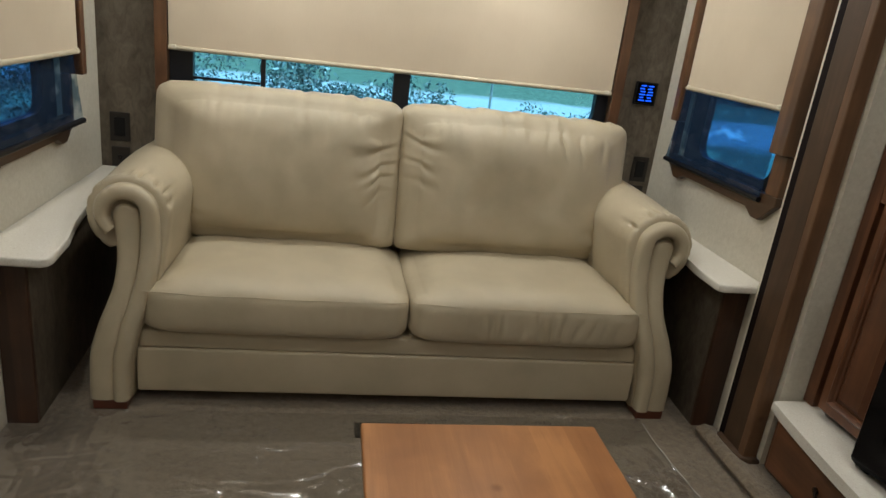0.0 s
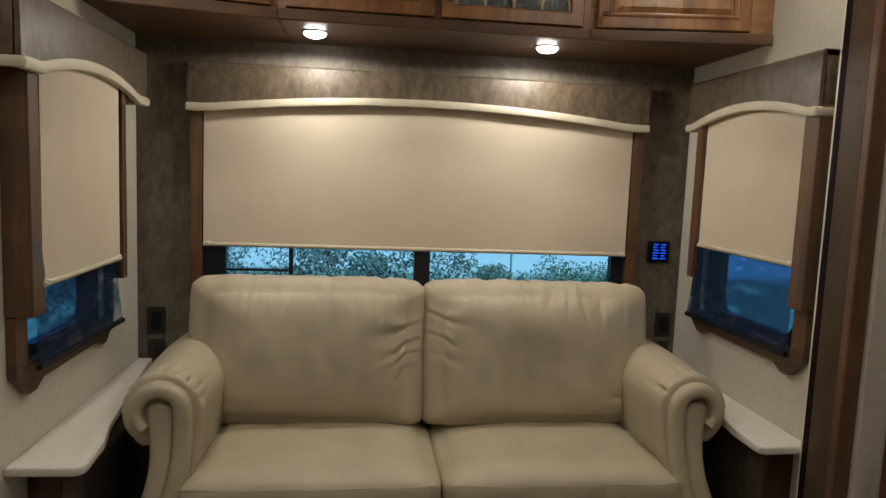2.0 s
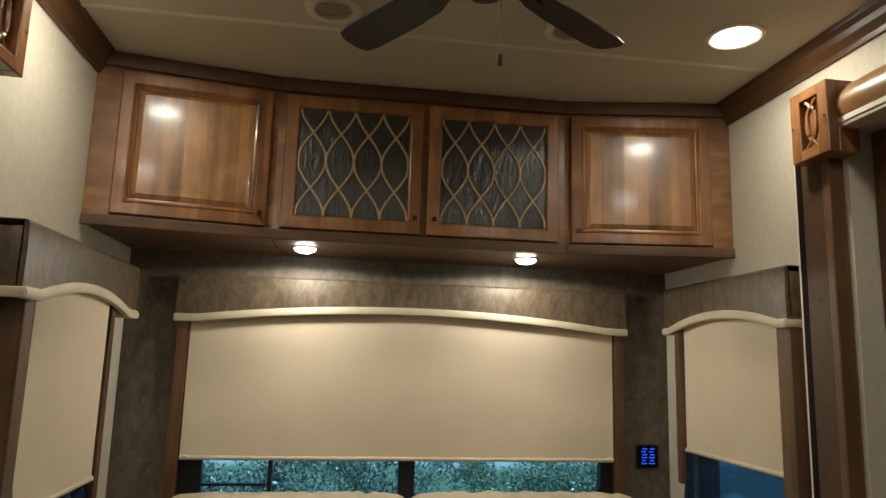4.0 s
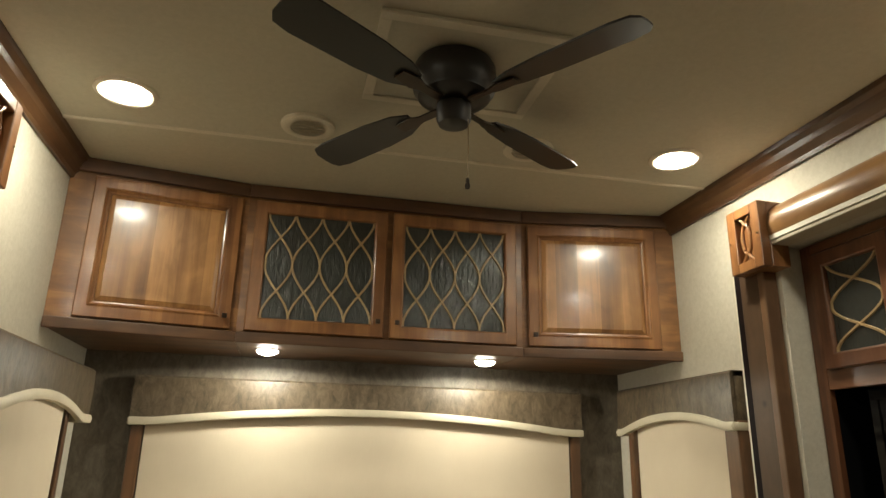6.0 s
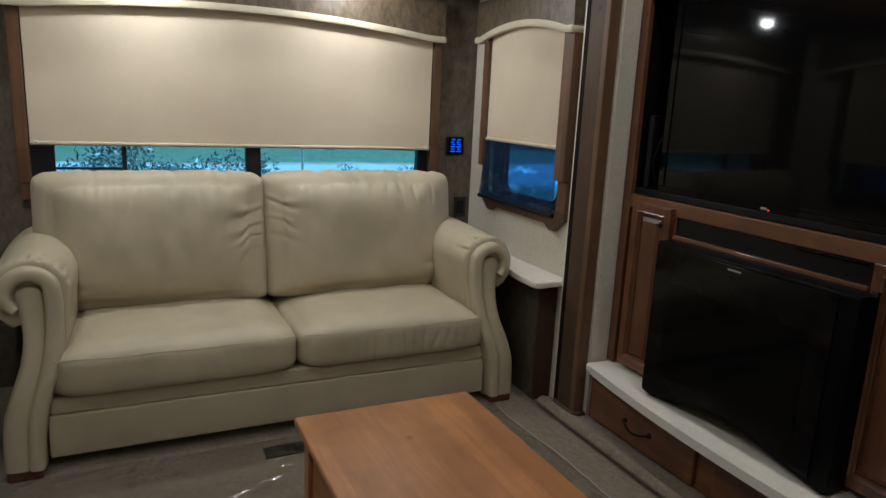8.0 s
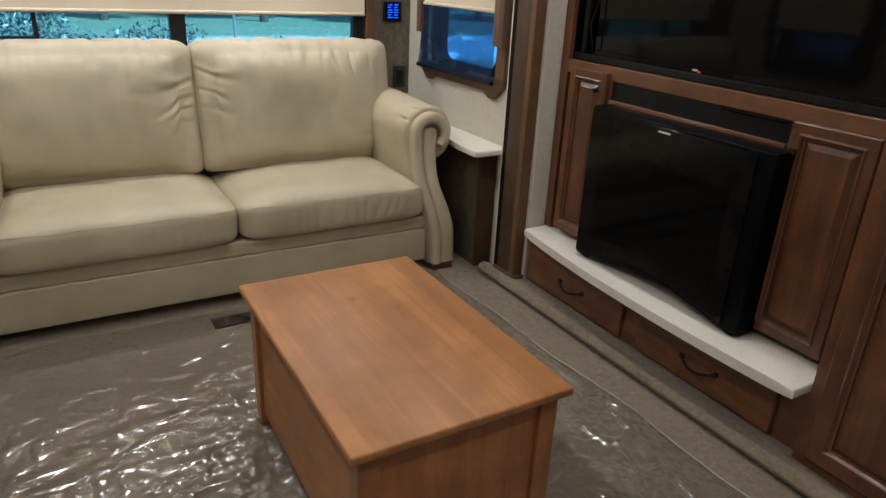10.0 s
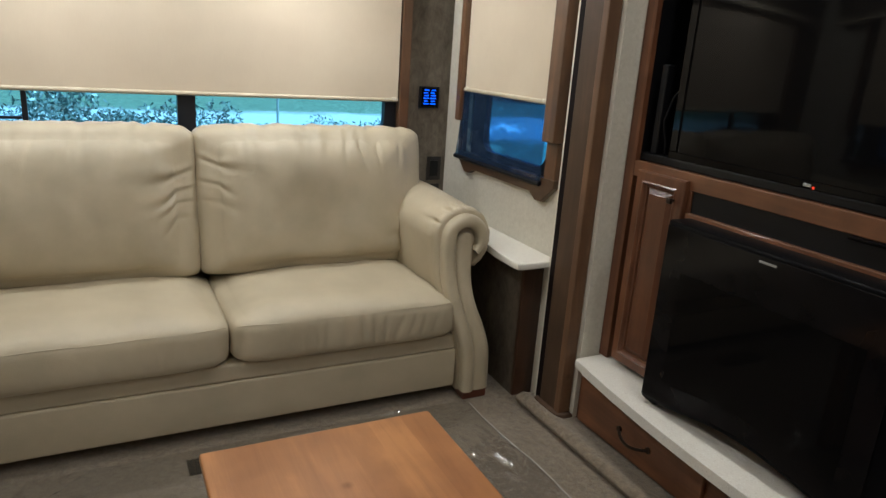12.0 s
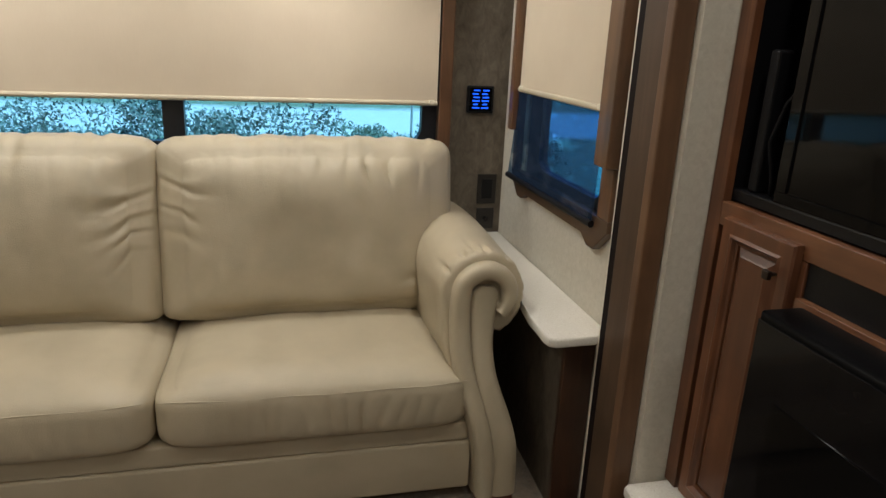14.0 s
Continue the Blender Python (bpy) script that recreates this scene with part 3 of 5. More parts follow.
# ---- wide window with shade and valance ----
def back_window():
    y0 = WB
    w = thing("window_1", (0.28, WB, 0.9), "wide black-framed tinted window behind the sofa", "window", kind="structure")
    X0, X1, Z0, Z1 = -0.655, 1.215, 0.90, 1.70
    ya, yb = y0 + 0.005, y0 + 0.045
    bm = box(X0, -0.565, ya, yb, Z0, Z1)
    box(1.160, X1, ya, yb, Z0, Z1, bm=bm)
    box(-0.565, 1.160, ya, yb, Z0, 0.950, bm=bm)
    box(-0.565, 1.160, ya, yb, 1.66, Z1, bm=bm)
    box(0.250, 0.320, ya - 0.003, yb, 0.950, 1.66, bm=bm)
    for cx, sg in ((1.160, 1),):
        pts = [(cx, 0.950), (cx - 0.06, 0.950)] + [(cx - 0.06 + 0.06 * math.sin(a), 1.010 - 0.06 * math.cos(a)) for a in [math.pi / 2 * k / 6 for k in range(1, 7)]]
        join(bm, prism(pts, ya, yb, "y"))
    part("window_frame", bm, M_NAVY, w, "black window frame with rounded corners")
    part("sliding_bar", box(-0.298, -0.280, ya + 0.002, yb - 0.01, 0.950, 1.66), M_NAVY, w)
    part("screen_bar", box(-0.565, -0.300, ya + 0.004, yb - 0.012, 0.985, 0.995), M_NAVY, w)
    for a, b in ((-0.565, 0.250), (0.320, 1.160)):
        p = part("pane", box(a, b, ya + 0.018, ya + 0.022, 0.95, 1.66), M_GLASS, w, "pane tinted cyan, partly for daylight's blue cast")
        p.visible_shadow = False
    for a, b in ((-0.703, -0.655), (1.215, 1.262)):
        part("side_rail", box(a, b, WB - 0.040, WB - 0.001, 0.93, 1.70, 0.004), M_TRIM, w, "dark walnut side rail")
        part("lower_block", prism([(a + .004, 0.86), (b - .004, 0.86), (b - .002, 0.93), (a + .002, 0.93)], WB - 0.030, WB - 0.001, "y", 0.003), M_TRIM, w)
    part("bottom_rail", box(-0.655, 1.215, WB - 0.03, WB - 0.001, 0.86, 0.905, 0.003), M_TRIMX, w, "dark walnut bottom rail")
    return w


back_window()


def roller_shade(name, axis, pos, a, b, z0, z1, label, slope=0.0):
    """Cream roller shade: fabric and hem bar. pos is its place across the wall."""
    mid = (a + b) / 2
    at = (mid, pos, z0) if axis == "y" else (pos, mid, z0)
    t = thing(name, at, label, "window shade", "cream roller shades")
    n = 24
    bm = bmesh.new()
    grid = []
    for i in range(n + 1):
        u = a + (b - a) * i / n
        col = []
        for k in range(9):
            z = z0 + (z1 - z0) * k / 8 + slope * (u - mid) * (1 - k / 8)
            d = 0.0015 * math.sin(9 * u + 2 * k / 8)
            col.append([(u, pos + d + q, z) if axis == "y" else (pos + d + q, u, z) for q in (0, 0.0012)])
        grid.append(col)
    V = [[[bm.verts.new(p) for p in c] for c in col] for col in grid]
    for i in range(n):
        for k in range(8):
            for q in (0, 1):
                bm.faces.new((V[i][k][q], V[i + 1][k][q], V[i + 1][k + 1][q], V[i][k + 1][q]))
    part("fabric", bm, M_SHADE, t, "cream woven fabric", smooth=True)
    za, zb = z0 - slope * (b - a) / 2, z0 + slope * (b - a) / 2
    def P(u, z):
        return (u, pos - 0.001, z) if axis == "y" else (pos, u, z)
    part("hem_bar", tube([P(a, za), P(a + 0.01, za), P(b - 0.01, zb), P(b, zb)], 0.009, 12), M_CREAM, t, "cream hem bar", smooth=True)
    for u, z in ((a + 0.02, za), (b - 0.02, zb)):
        q = P(u, z)
        part("hem_cap", box(q[0] - 0.010, q[0] + 0.010, q[1] - 0.010, q[1] + 0.010, q[2] - 0.004, q[2] + 0.012, 0.003), M_WHITEP, t)
    return t


roller_shade("roller_shade", "y", 2.955, -0.650, 1.208, 1.103, 1.80, "cream roller shade drawn low over the wide window behind the sofa")
roller_shade("roller_shade", "x", WR - 0.030, 2.105, 2.765, 1.176, 1.80, "cream roller shade partly down in the narrow window beside the television")
roller_shade("roller_shade", "x", WL + 0.075, 1.965, 2.560, 1.088, 1.80, "cream roller shade drawn low in the window facing the television")


def arch(u, flat, rise, half):
    """Height of the valance's lower edge at u, from its middle."""
    t = min(1.0, abs(u) / flat)
    return rise * (1 - t ** 2) if half else rise * (0.5 + 0.5 * math.cos(math.pi * t))


def valance(M, width, depth, z0, z1, rise, flat, label, half=True):
    """Padded box over a window, in a frame where x runs along the wall and -y into the room, with an arched lower edge and piping."""
    t = thing("valance", M @ Vector((0, 0, z0)), label, "valance", "valances over the windows")
    n = 36
    us = [-width / 2 + width * i / n for i in range(n + 1)]
    low = [z0 + arch(u, flat, rise, half) for u in us]
    bm = bmesh.new()
    R = []
    for u, zl in zip(us, low):
        wob = 0.004 * math.sin(31 * u) + 0.003 * math.sin(77 * u + 1)
        R.append([bm.verts.new(p) for p in ((u, -depth + wob * .5, zl), (u, -depth + 0.0, (zl + z1) / 2), (u, -depth + 0.002, z1 - 0.008), (u, -depth + 0.010, z1), (u, -0.001, z1), (u, -0.001, z1 - 0.02), (u, -depth + 0.018, z1 - 0.02), (u, -depth + 0.018, zl))])
    for A, B in zip(R, R[1:]):
        for k in range(8):
            bm.faces.new((A[k], A[(k + 1) % 8], B[(k + 1) % 8], B[k]))
    bm.faces.new(R[0]), bm.faces.new(R[-1])
    for sg in (-1, 1):
        box(min(sg * width / 2, sg * (width / 2 - 0.018)), max(sg * width / 2, sg * (width / 2 - 0.018)), -depth + 0.012, -0.001, z0, z1 - 0.001, 0.002, bm=bm)
    part("cover", bm, M_VAL, t, "brown embossed fabric cover", M=M, smooth=True)
    pipe = bmesh.new()
    R = []
    for u, zl in zip(us, low):
        R.append([pipe.verts.new(p) for p in ((u, -depth - 0.006, zl + 0.004), (u, -depth - 0.012, zl - 0.010), (u, -depth - 0.008, zl - 0.026), (u, -depth + 0.010, zl - 0.028), (u, -depth + 0.014, zl - 0.004), (u, -depth + 0.004, zl + 0.005))])
    for A, B in zip(R, R[1:]):
        for k in range(6):
            pipe.faces.new((A[k], A[(k + 1) % 6], B[(k + 1) % 6], B[k]))
    pipe.faces.new(R[0]), pipe.faces.new(R[-1])
    for sg in (-1, 1):
        a, b = sorted((sg * (width / 2 + 0.006), sg * (width / 2 - 0.012)))
        box(a, b, -depth - 0.008, -0.002, z0 - 0.026, z0 + 0.002, 0.005, bm=pipe)
    part("piping", pipe, M_CREAM, t, "cream padded piping", M=M, smooth=True)
    return t


valance(pose(0.278, WB, 0), 1.976, 0.058, 1.683, 1.857, 0.058, 0.90, "wide brown fabric valance with arched cream piping over the sofa")
valance(pose(WR, 2.452, 0, 0, 0, -90), 0.860, 0.062, 1.690, 1.872, 0.052, 0.38, "small brown fabric valance with cream piping beside the television cabinet")
valance(pose(WL, 2.325, 0, 0, 0, 90), 0.985, 0.095, 1.680, 1.858, 0.052, 0.38, "small brown fabric valance with cream piping facing the television cabinet")


def side_window(xw, s, y0, y1, name, low, label, glass, out):
    """Narrow window: black frame, pane, walnut rails with a shaped lower frame, and a black sun screen. s: 1 east, -1 west."""
    w = thing(name, (xw, (y0 + y1) / 2, low), label, "window", kind="structure")
    def bx(a, b, *r, **k):
        return box(min(a, b), max(a, b), *r, **k)
    a, b = xw + s * 0.008, xw + s * 0.040
    gy0, gy1, gz0 = y0 + 0.045, y1 - 0.135, low + 0.075
    oy0, oy1 = y0 + 0.015, y1 - 0.025
    bm = bx(a, b, oy0, gy0, low + 0.03, 1.69)
    bx(a, b, gy1, oy1, low + 0.03, 1.69, bm=bm)
    bx(a, b, gy0, gy1, low + 0.03, gz0, bm=bm)
    bx(a, b, gy0, gy1, 1.63, 1.69, bm=bm)
    for cy, sg in ((gy0, -1), (gy1, 1)):
        r = 0.06
        pts = [(cy, gz0), (cy - sg * r, gz0)] + [(cy - sg * r + sg * r * math.sin(t), gz0 + r - r * math.cos(t)) for t in [math.pi / 2 * k / 6 for k in range(1, 7)]]
        join(bm, prism(pts, min(a, b), max(a, b), "x"))
    part("window_frame", bm, M_NAVY, w, "black window frame with rounded corners")
    p = part("pane", bx(a + s * 0.014, a + s * 0.018, gy0, gy1, gz0, 1.63), glass, w, "blue-tinted pane")
    p.visible_shadow = False
    o = xw - s * out
    part("near_rail", bx(o, xw, y0 - 0.075, y0 - 0.0, low + 0.19, 1.70, 0.004), M_TRIM, w, "deep dark walnut side rail")
    part("far_rail", bx(o, xw, y1, y1 + 0.040, low + 0.19, 1.70, 0.004), M_TRIM, w, "deep dark walnut side rail")
    t = 0.026
    part("near_lower_rail", bx(xw - s * t, xw, y0 - 0.070, y0 - 0.0, low + 0.05, low + 0.188, 0.003), M_TRIM, w)
    part("far_lower_rail", bx(xw - s * t, xw, y1, y1 + 0.034, low + 0.05, low + 0.188, 0.003), M_TRIM, w)
    ya, yb = y0 - 0.070, y1 + 0.034
    prof = [(ya, low + 0.05), (ya, low + 0.02), (ya + 0.075, low - 0.045), (ya + 0.115, low - 0.045), (ya + 0.155, low - 0.015), (yb - 0.155, low - 0.015),
            (yb - 0.115, low - 0.040), (yb - 0.075, low - 0.040), (yb, low + 0.02), (yb, low + 0.05)]
    part("bottom_rail", prism(prof, min(xw - s * t, xw), max(xw - s * t, xw), "x", 0.003), M_TRIMY, w, "dark walnut bottom rail with clipped corners")
    return w


side_window(WR, 1, 2.095, 2.770, "window_2", 0.845, "narrow tinted window with a walnut frame beside the television cabinet", M_GLASS2, 0.052)
side_window(WL, -1, 1.980, 2.600, "window_3", 0.815, "narrow tinted window with a walnut frame facing the television cabinet", M_GLASS2, 0.075)


def sun_screen(xw, s, y0, y1, z0, z1, tilt, label):
    t = thing("sun_screen", (xw, (y0 + y1) / 2, z0), label, "window shade", "black sun screens")
    bm = bmesh.new()
    x = xw
    R = []
    for k in range(9):
        z = z1 + (z0 - z1) * k / 8
        q = tilt * (k / 8) ** 2
        R.append([bm.verts.new((x - s * (q * 0.6), y0 - 0.00, z)), bm.verts.new((x - s * q, y1 + 0.035 * (k / 8) ** 3, z))])
    for A, B in zip(R, R[1:]):
        bm.faces.new((A[0], A[1], B[1], B[0]))
    part("mesh", bm, M_SCREEN, t, "black see-through mesh", smooth=True)
    part("bottom_bar", tube([(x - s * tilt * .6, y0, z0), (x - s * tilt, y1 + 0.035, z0)], 0.010, 10), M_BLACK, t, "black bottom bar", smooth=True)
    part("bar_cap", box(x - s * tilt - 0.011, x - s * tilt + 0.011, y1 + 0.034, y1 + 0.042, z0 - 0.011, z0 + 0.011, 0.002), M_WHITEP, t, "white bar cap")
    return t


sun_screen(WR - 0.022, 1, 2.105, 2.765, 0.870, 1.70, 0.02, "black see-through sun screen in the window beside the television")
sun_screen(WL + 0.030, -1, 1.990, 2.590, 0.845, 1.70, 0.03, "black see-through sun screen in the window facing the television")


# ---- corner and overhead cabinets over the sofa ----
def knob(parent, M, x, z, y):
    part("knob", join(cyl(0.004, 0.016, 10, at=(0, -0.008, 0), axis="y"), box(-0.009, 0.009, -0.026, -0.016, -0.009, 0.009, 0.002)), M_BRONZE, parent, "square dark bronze knob", M=M @ pose(x, y, z))


def raised_door(parent, M, x0, z0, w, h, mf=M_WOOD, mp=M_DOORP, rail=0.055, knob_at=None, name="door"):
    """Cabinet door with a moulded surround and a raised middle panel, hung at (x0, z0) of the frame M."""
    D = M @ pose(x0, 0, z0)
    bm, L = rings(w, h, [(0, 0.001), (0, 0.016), (0.004, 0.020), (rail - 0.010, 0.020), (rail - 0.004, 0.0235), (rail, 0.020), (rail + 0.004, 0.013), (rail + 0.010, 0.011), (rail + 0.011, 0.006)])
    bm.faces.new(L[0])
    d = part(name, bm, mf, parent, M=D)
    bm, L = rings(w, h, [(rail + 0.0115, 0.0065), (rail + 0.013, 0.008), (rail + 0.026, 0.015), (rail + 0.029, 0.017)])
    bm.faces.new(L[-1])
    part("panel", bm, mp, d, "raised maple panel of mixed boards", M=D)
    if knob_at:
        knob(d, D, knob_at[0], knob_at[1], -0.020)
    return d


def lattice_door(parent, M, x0, z0, w, h, cols, mf=M_WOOD, rail=0.052, knob_at=None, vspan=1.0):
    D = M @ pose(x0, 0, z0)
    bm, L = rings(w, h, [(0, 0.001), (0, 0.016), (0.004, 0.020), (rail - 0.008, 0.020), (rail - 0.003, 0.017), (rail, 0.009), (rail, 0.001)])
    d = part("door", bm, mf, parent, "door framing dark textured glass", M=D)
    bm = box(rail - 0.002, w - rail + 0.002, -0.006, -0.002, rail - 0.002, h - rail + 0.002)
    part("glass", bm, M_RAIN, d, "dark rippled glass", M=D)
    gw, gh = w - 2 * rail, h - 2 * rail
    cw = gw / cols
    bm = bmesh.new()
    r = 0.0045
    steps = 28
    for k in range(cols + 1):
        for sg in (-1, 1):
            if not 0 <= k + sg <= cols:
                continue
            prev = None
            for i in range(steps + 1):
                v = i / steps
                f = 0.5 + 0.5 * math.cos(math.pi * (v - 0.48) / 0.52) if vspan == 1.0 else 0.5 - 0.5 * math.cos(2 * math.pi * v * vspan)
                x = rail + (k + sg * f) * cw
                z = rail + gh * (1 - v)
                e = 1e-3
                f2 = 0.5 + 0.5 * math.cos(math.pi * (v + e - 0.48) / 0.52) if vspan == 1.0 else 0.5 - 0.5 * math.cos(2 * math.pi * (v + e) * vspan)
                tx, tz = sg * (f2 - f) * cw, -gh * e
                ln = math.hypot(tx, tz)
                nx, nz = tz / ln, -tx / ln
                x = min(max(x, rail + r * 0.6), w - rail - r * 0.6)
                yo = -0.0062 - 0.0004 * (k % 2) - 0.0002 * (sg > 0)
                cur = [bm.verts.new((x + nx * r, yo, z + nz * r)), bm.verts.new((x + nx * r * .7, yo - 0.006, z + nz * r * .7)), bm.verts.new((x - nx * r * .7, yo - 0.006, z - nz * r * .7)), bm.verts.new((x - nx * r, yo, z - nz * r))]
                if prev:
                    for q in range(3):
                        bm.faces.new((prev[q], prev[q + 1], cur[q + 1], cur[q]))
                prev = cur
    part("lattice", bm, M_LATTICE, d, "pale curved lattice of pointed ovals", M=D)
    if knob_at:
        knob(d, D, knob_at[0], knob_at[1], -0.020)
    return d


B2, B3 = (-0.300, 2.520), (0.834, 2.520)
BL, BR = (WL + 0.001, 2.405), (WR - 0.001, 2.405)
CZ0, CZ1 = 1.975, 2.584


def overhead_unit(p, q, label, doors):
    """One face section from p to q in plan, back to the end wall."""
    d = Vector((q[0] - p[0], q[1] - p[1], 0))
    w = d.length
    ang = math.degrees(math.atan2(d.y, d.x))
    M = pose(p[0], p[1], CZ0, 0, 0, ang)
    t = thing("overhead_cabinet", (p[0], p[1], CZ0), label, "cabinet", "overhead cabinets over the sofa")
    body = [(p[0], p[1]), (q[0], q[1]), (q[0], WB - 0.002), (p[0], WB - 0.002)]
    part("body", prism(body, CZ0, CZ1, "z"), M_WOODX, t)
    h = CZ1 - CZ0
    part("bottom_rail", box(0.0015, w - 0.0015, -0.022, -0.001, -0.026, 0.014, 0.004), M_TRIMX, t, "dark bottom rail", M=M)
    part("top_rail", box(0.0015, w - 0.0015, -0.018, -0.001, h - 0.055, h - 0.001, 0.004), M_TRIMX, t, "dark top rail", M=M)
    under = [(p[0] + .002, p[1]), (q[0] - .002, q[1]), (q[0] - .002, WB - 0.003), (p[0] + .002, WB - 0.003)]
    part("underside", prism(under, CZ0 - 0.018, CZ0 - 0.001, "z"), M_TRIMX, t, "dark underside board")
    for kind, x0, dw, kn in doors(w):
        hh = 0.522
        if kind == "raised":
            raised_door(t, M, x0, 0.020, dw, hh, knob_at=(kn, 0.045), rail=0.050)
        else:
            lattice_door(t, M, x0, 0.020, dw, hh, 4, knob_at=(kn, 0.060))
    return t


wl = math.hypot(B2[0] - BL[0], B2[1] - BL[1])
overhead_unit(BL, B2, "maple corner cabinet with a raised-panel door over the sofa", lambda w: [("raised", 0.085, w - 0.085 - 0.025, w - 0.085 - 0.025 - 0.026)])
overhead_unit(B2, B3, "maple double cabinet with dark glass lattice doors over the sofa", lambda w: [("lattice", 0.028, w / 2 - 0.040, w / 2 - 0.040 - 0.026), ("lattice", w / 2 + 0.012, w / 2 - 0.040, 0.026)])
overhead_unit(B3, BR, "maple corner cabinet with a raised-panel door near the television wall", lambda w: [("raised", 0.025, w - 0.085 - 0.025, 0.026)])


def puck(x, y):
    t = thing("puck_light", (x, y, 1.95), "small round domed light under the overhead cabinet, lit white", "light", "lights under the cabinets")
    part("rim", lathe([(0.049, 0.0), (0.050, -0.002), (0.048, -0.004), (0.044, -0.004)], 28, (x, y, 1.9565)), M_BRONZE, t, "thin dark rim", smooth=True)
    part("lens", lathe([(0.0430, -0.0045), (0.040, -0.011), (0.030, -0.017), (0.016, -0.022), (0.001, -0.024)], 24, (x, y, 1.9565)), M_LEDP, t, "glowing white lens", smooth=True)
    return t


for _x, _y in PUCKS:
    puck(_x, _y)


def can_light(x, y):
    t = thing("ceiling_light", (x, y, CEIL), "round recessed ceiling light, lit warm white", "ceiling light", "round ceiling lights")
    part("rim", lathe([(0.092, 0.0), (0.090, -0.006), (0.078, -0.009), (0.074, -0.006)], 32, (x, y, CEIL - 0.0005)), M_WHITEP, t, "cream rim", smooth=True)
    # Drawn wider than a bare lens, so the disc takes in the lamp's bloom.
    part("lens", lathe([(0.0735, -0.002), (0.062, -0.010), (0.030, -0.014), (0.001, -0.015)], 32, (x, y, CEIL - 0.0005)), M_LED, t, "glowing lens", smooth=True)
    return t


# Includes the added, unseen pair at y -0.6.
for _x, _y in CANS:
    can_light(_x, _y)


# ---- sofa ----
SC = 0.293     # middle of the sofa
AX, AZ, AR = 0.905, 0.638, 0.120


def arm_outline(grow=0.0, inner=0.0, r=AR, start=0.885):
    """Front outline of an arm, from the inner foot, over the scroll, to the outer foot; x from the sofa's middle."""
    left = [(start + .0, 0.035), (start - .004, 0.14), (start - .022, 0.25), (start - .062, 0.37), (start - .085, 0.47)]
    pts = [(x + inner, z) for x, z in left]
    n = 34
    for i in range(n + 1):
        a = math.pi - (math.pi * 1.36) * i / n
        pts.append((AX + r * math.cos(a), AZ + r * math.sin(a)))
    pts += [(0.932, 0.535), (0.930, 0.480), (0.944, 0.400), (0.974, 0.310), (1.000, 0.230), (1.008, 0.170), (1.003, 0.100), (0.998, 0.035)]
    return pts


CREASES = (
    [(0.62, -0.75, 0.24, 0.012, 1.3), (0.30, -0.95, 0.16, 0.009, 1.2), (0.02, -0.60, 0.22, 0.005, 1.8)],
    [(0.46, -0.75, 0.32, 0.011, 1.5), (0.20, -0.95, 0.28, 0.011, 1.1), (0.04, -1.05, 0.18, 0.009, 0.9), (-0.20, -1.15, 0.22, 0.005, 1.5)],
)


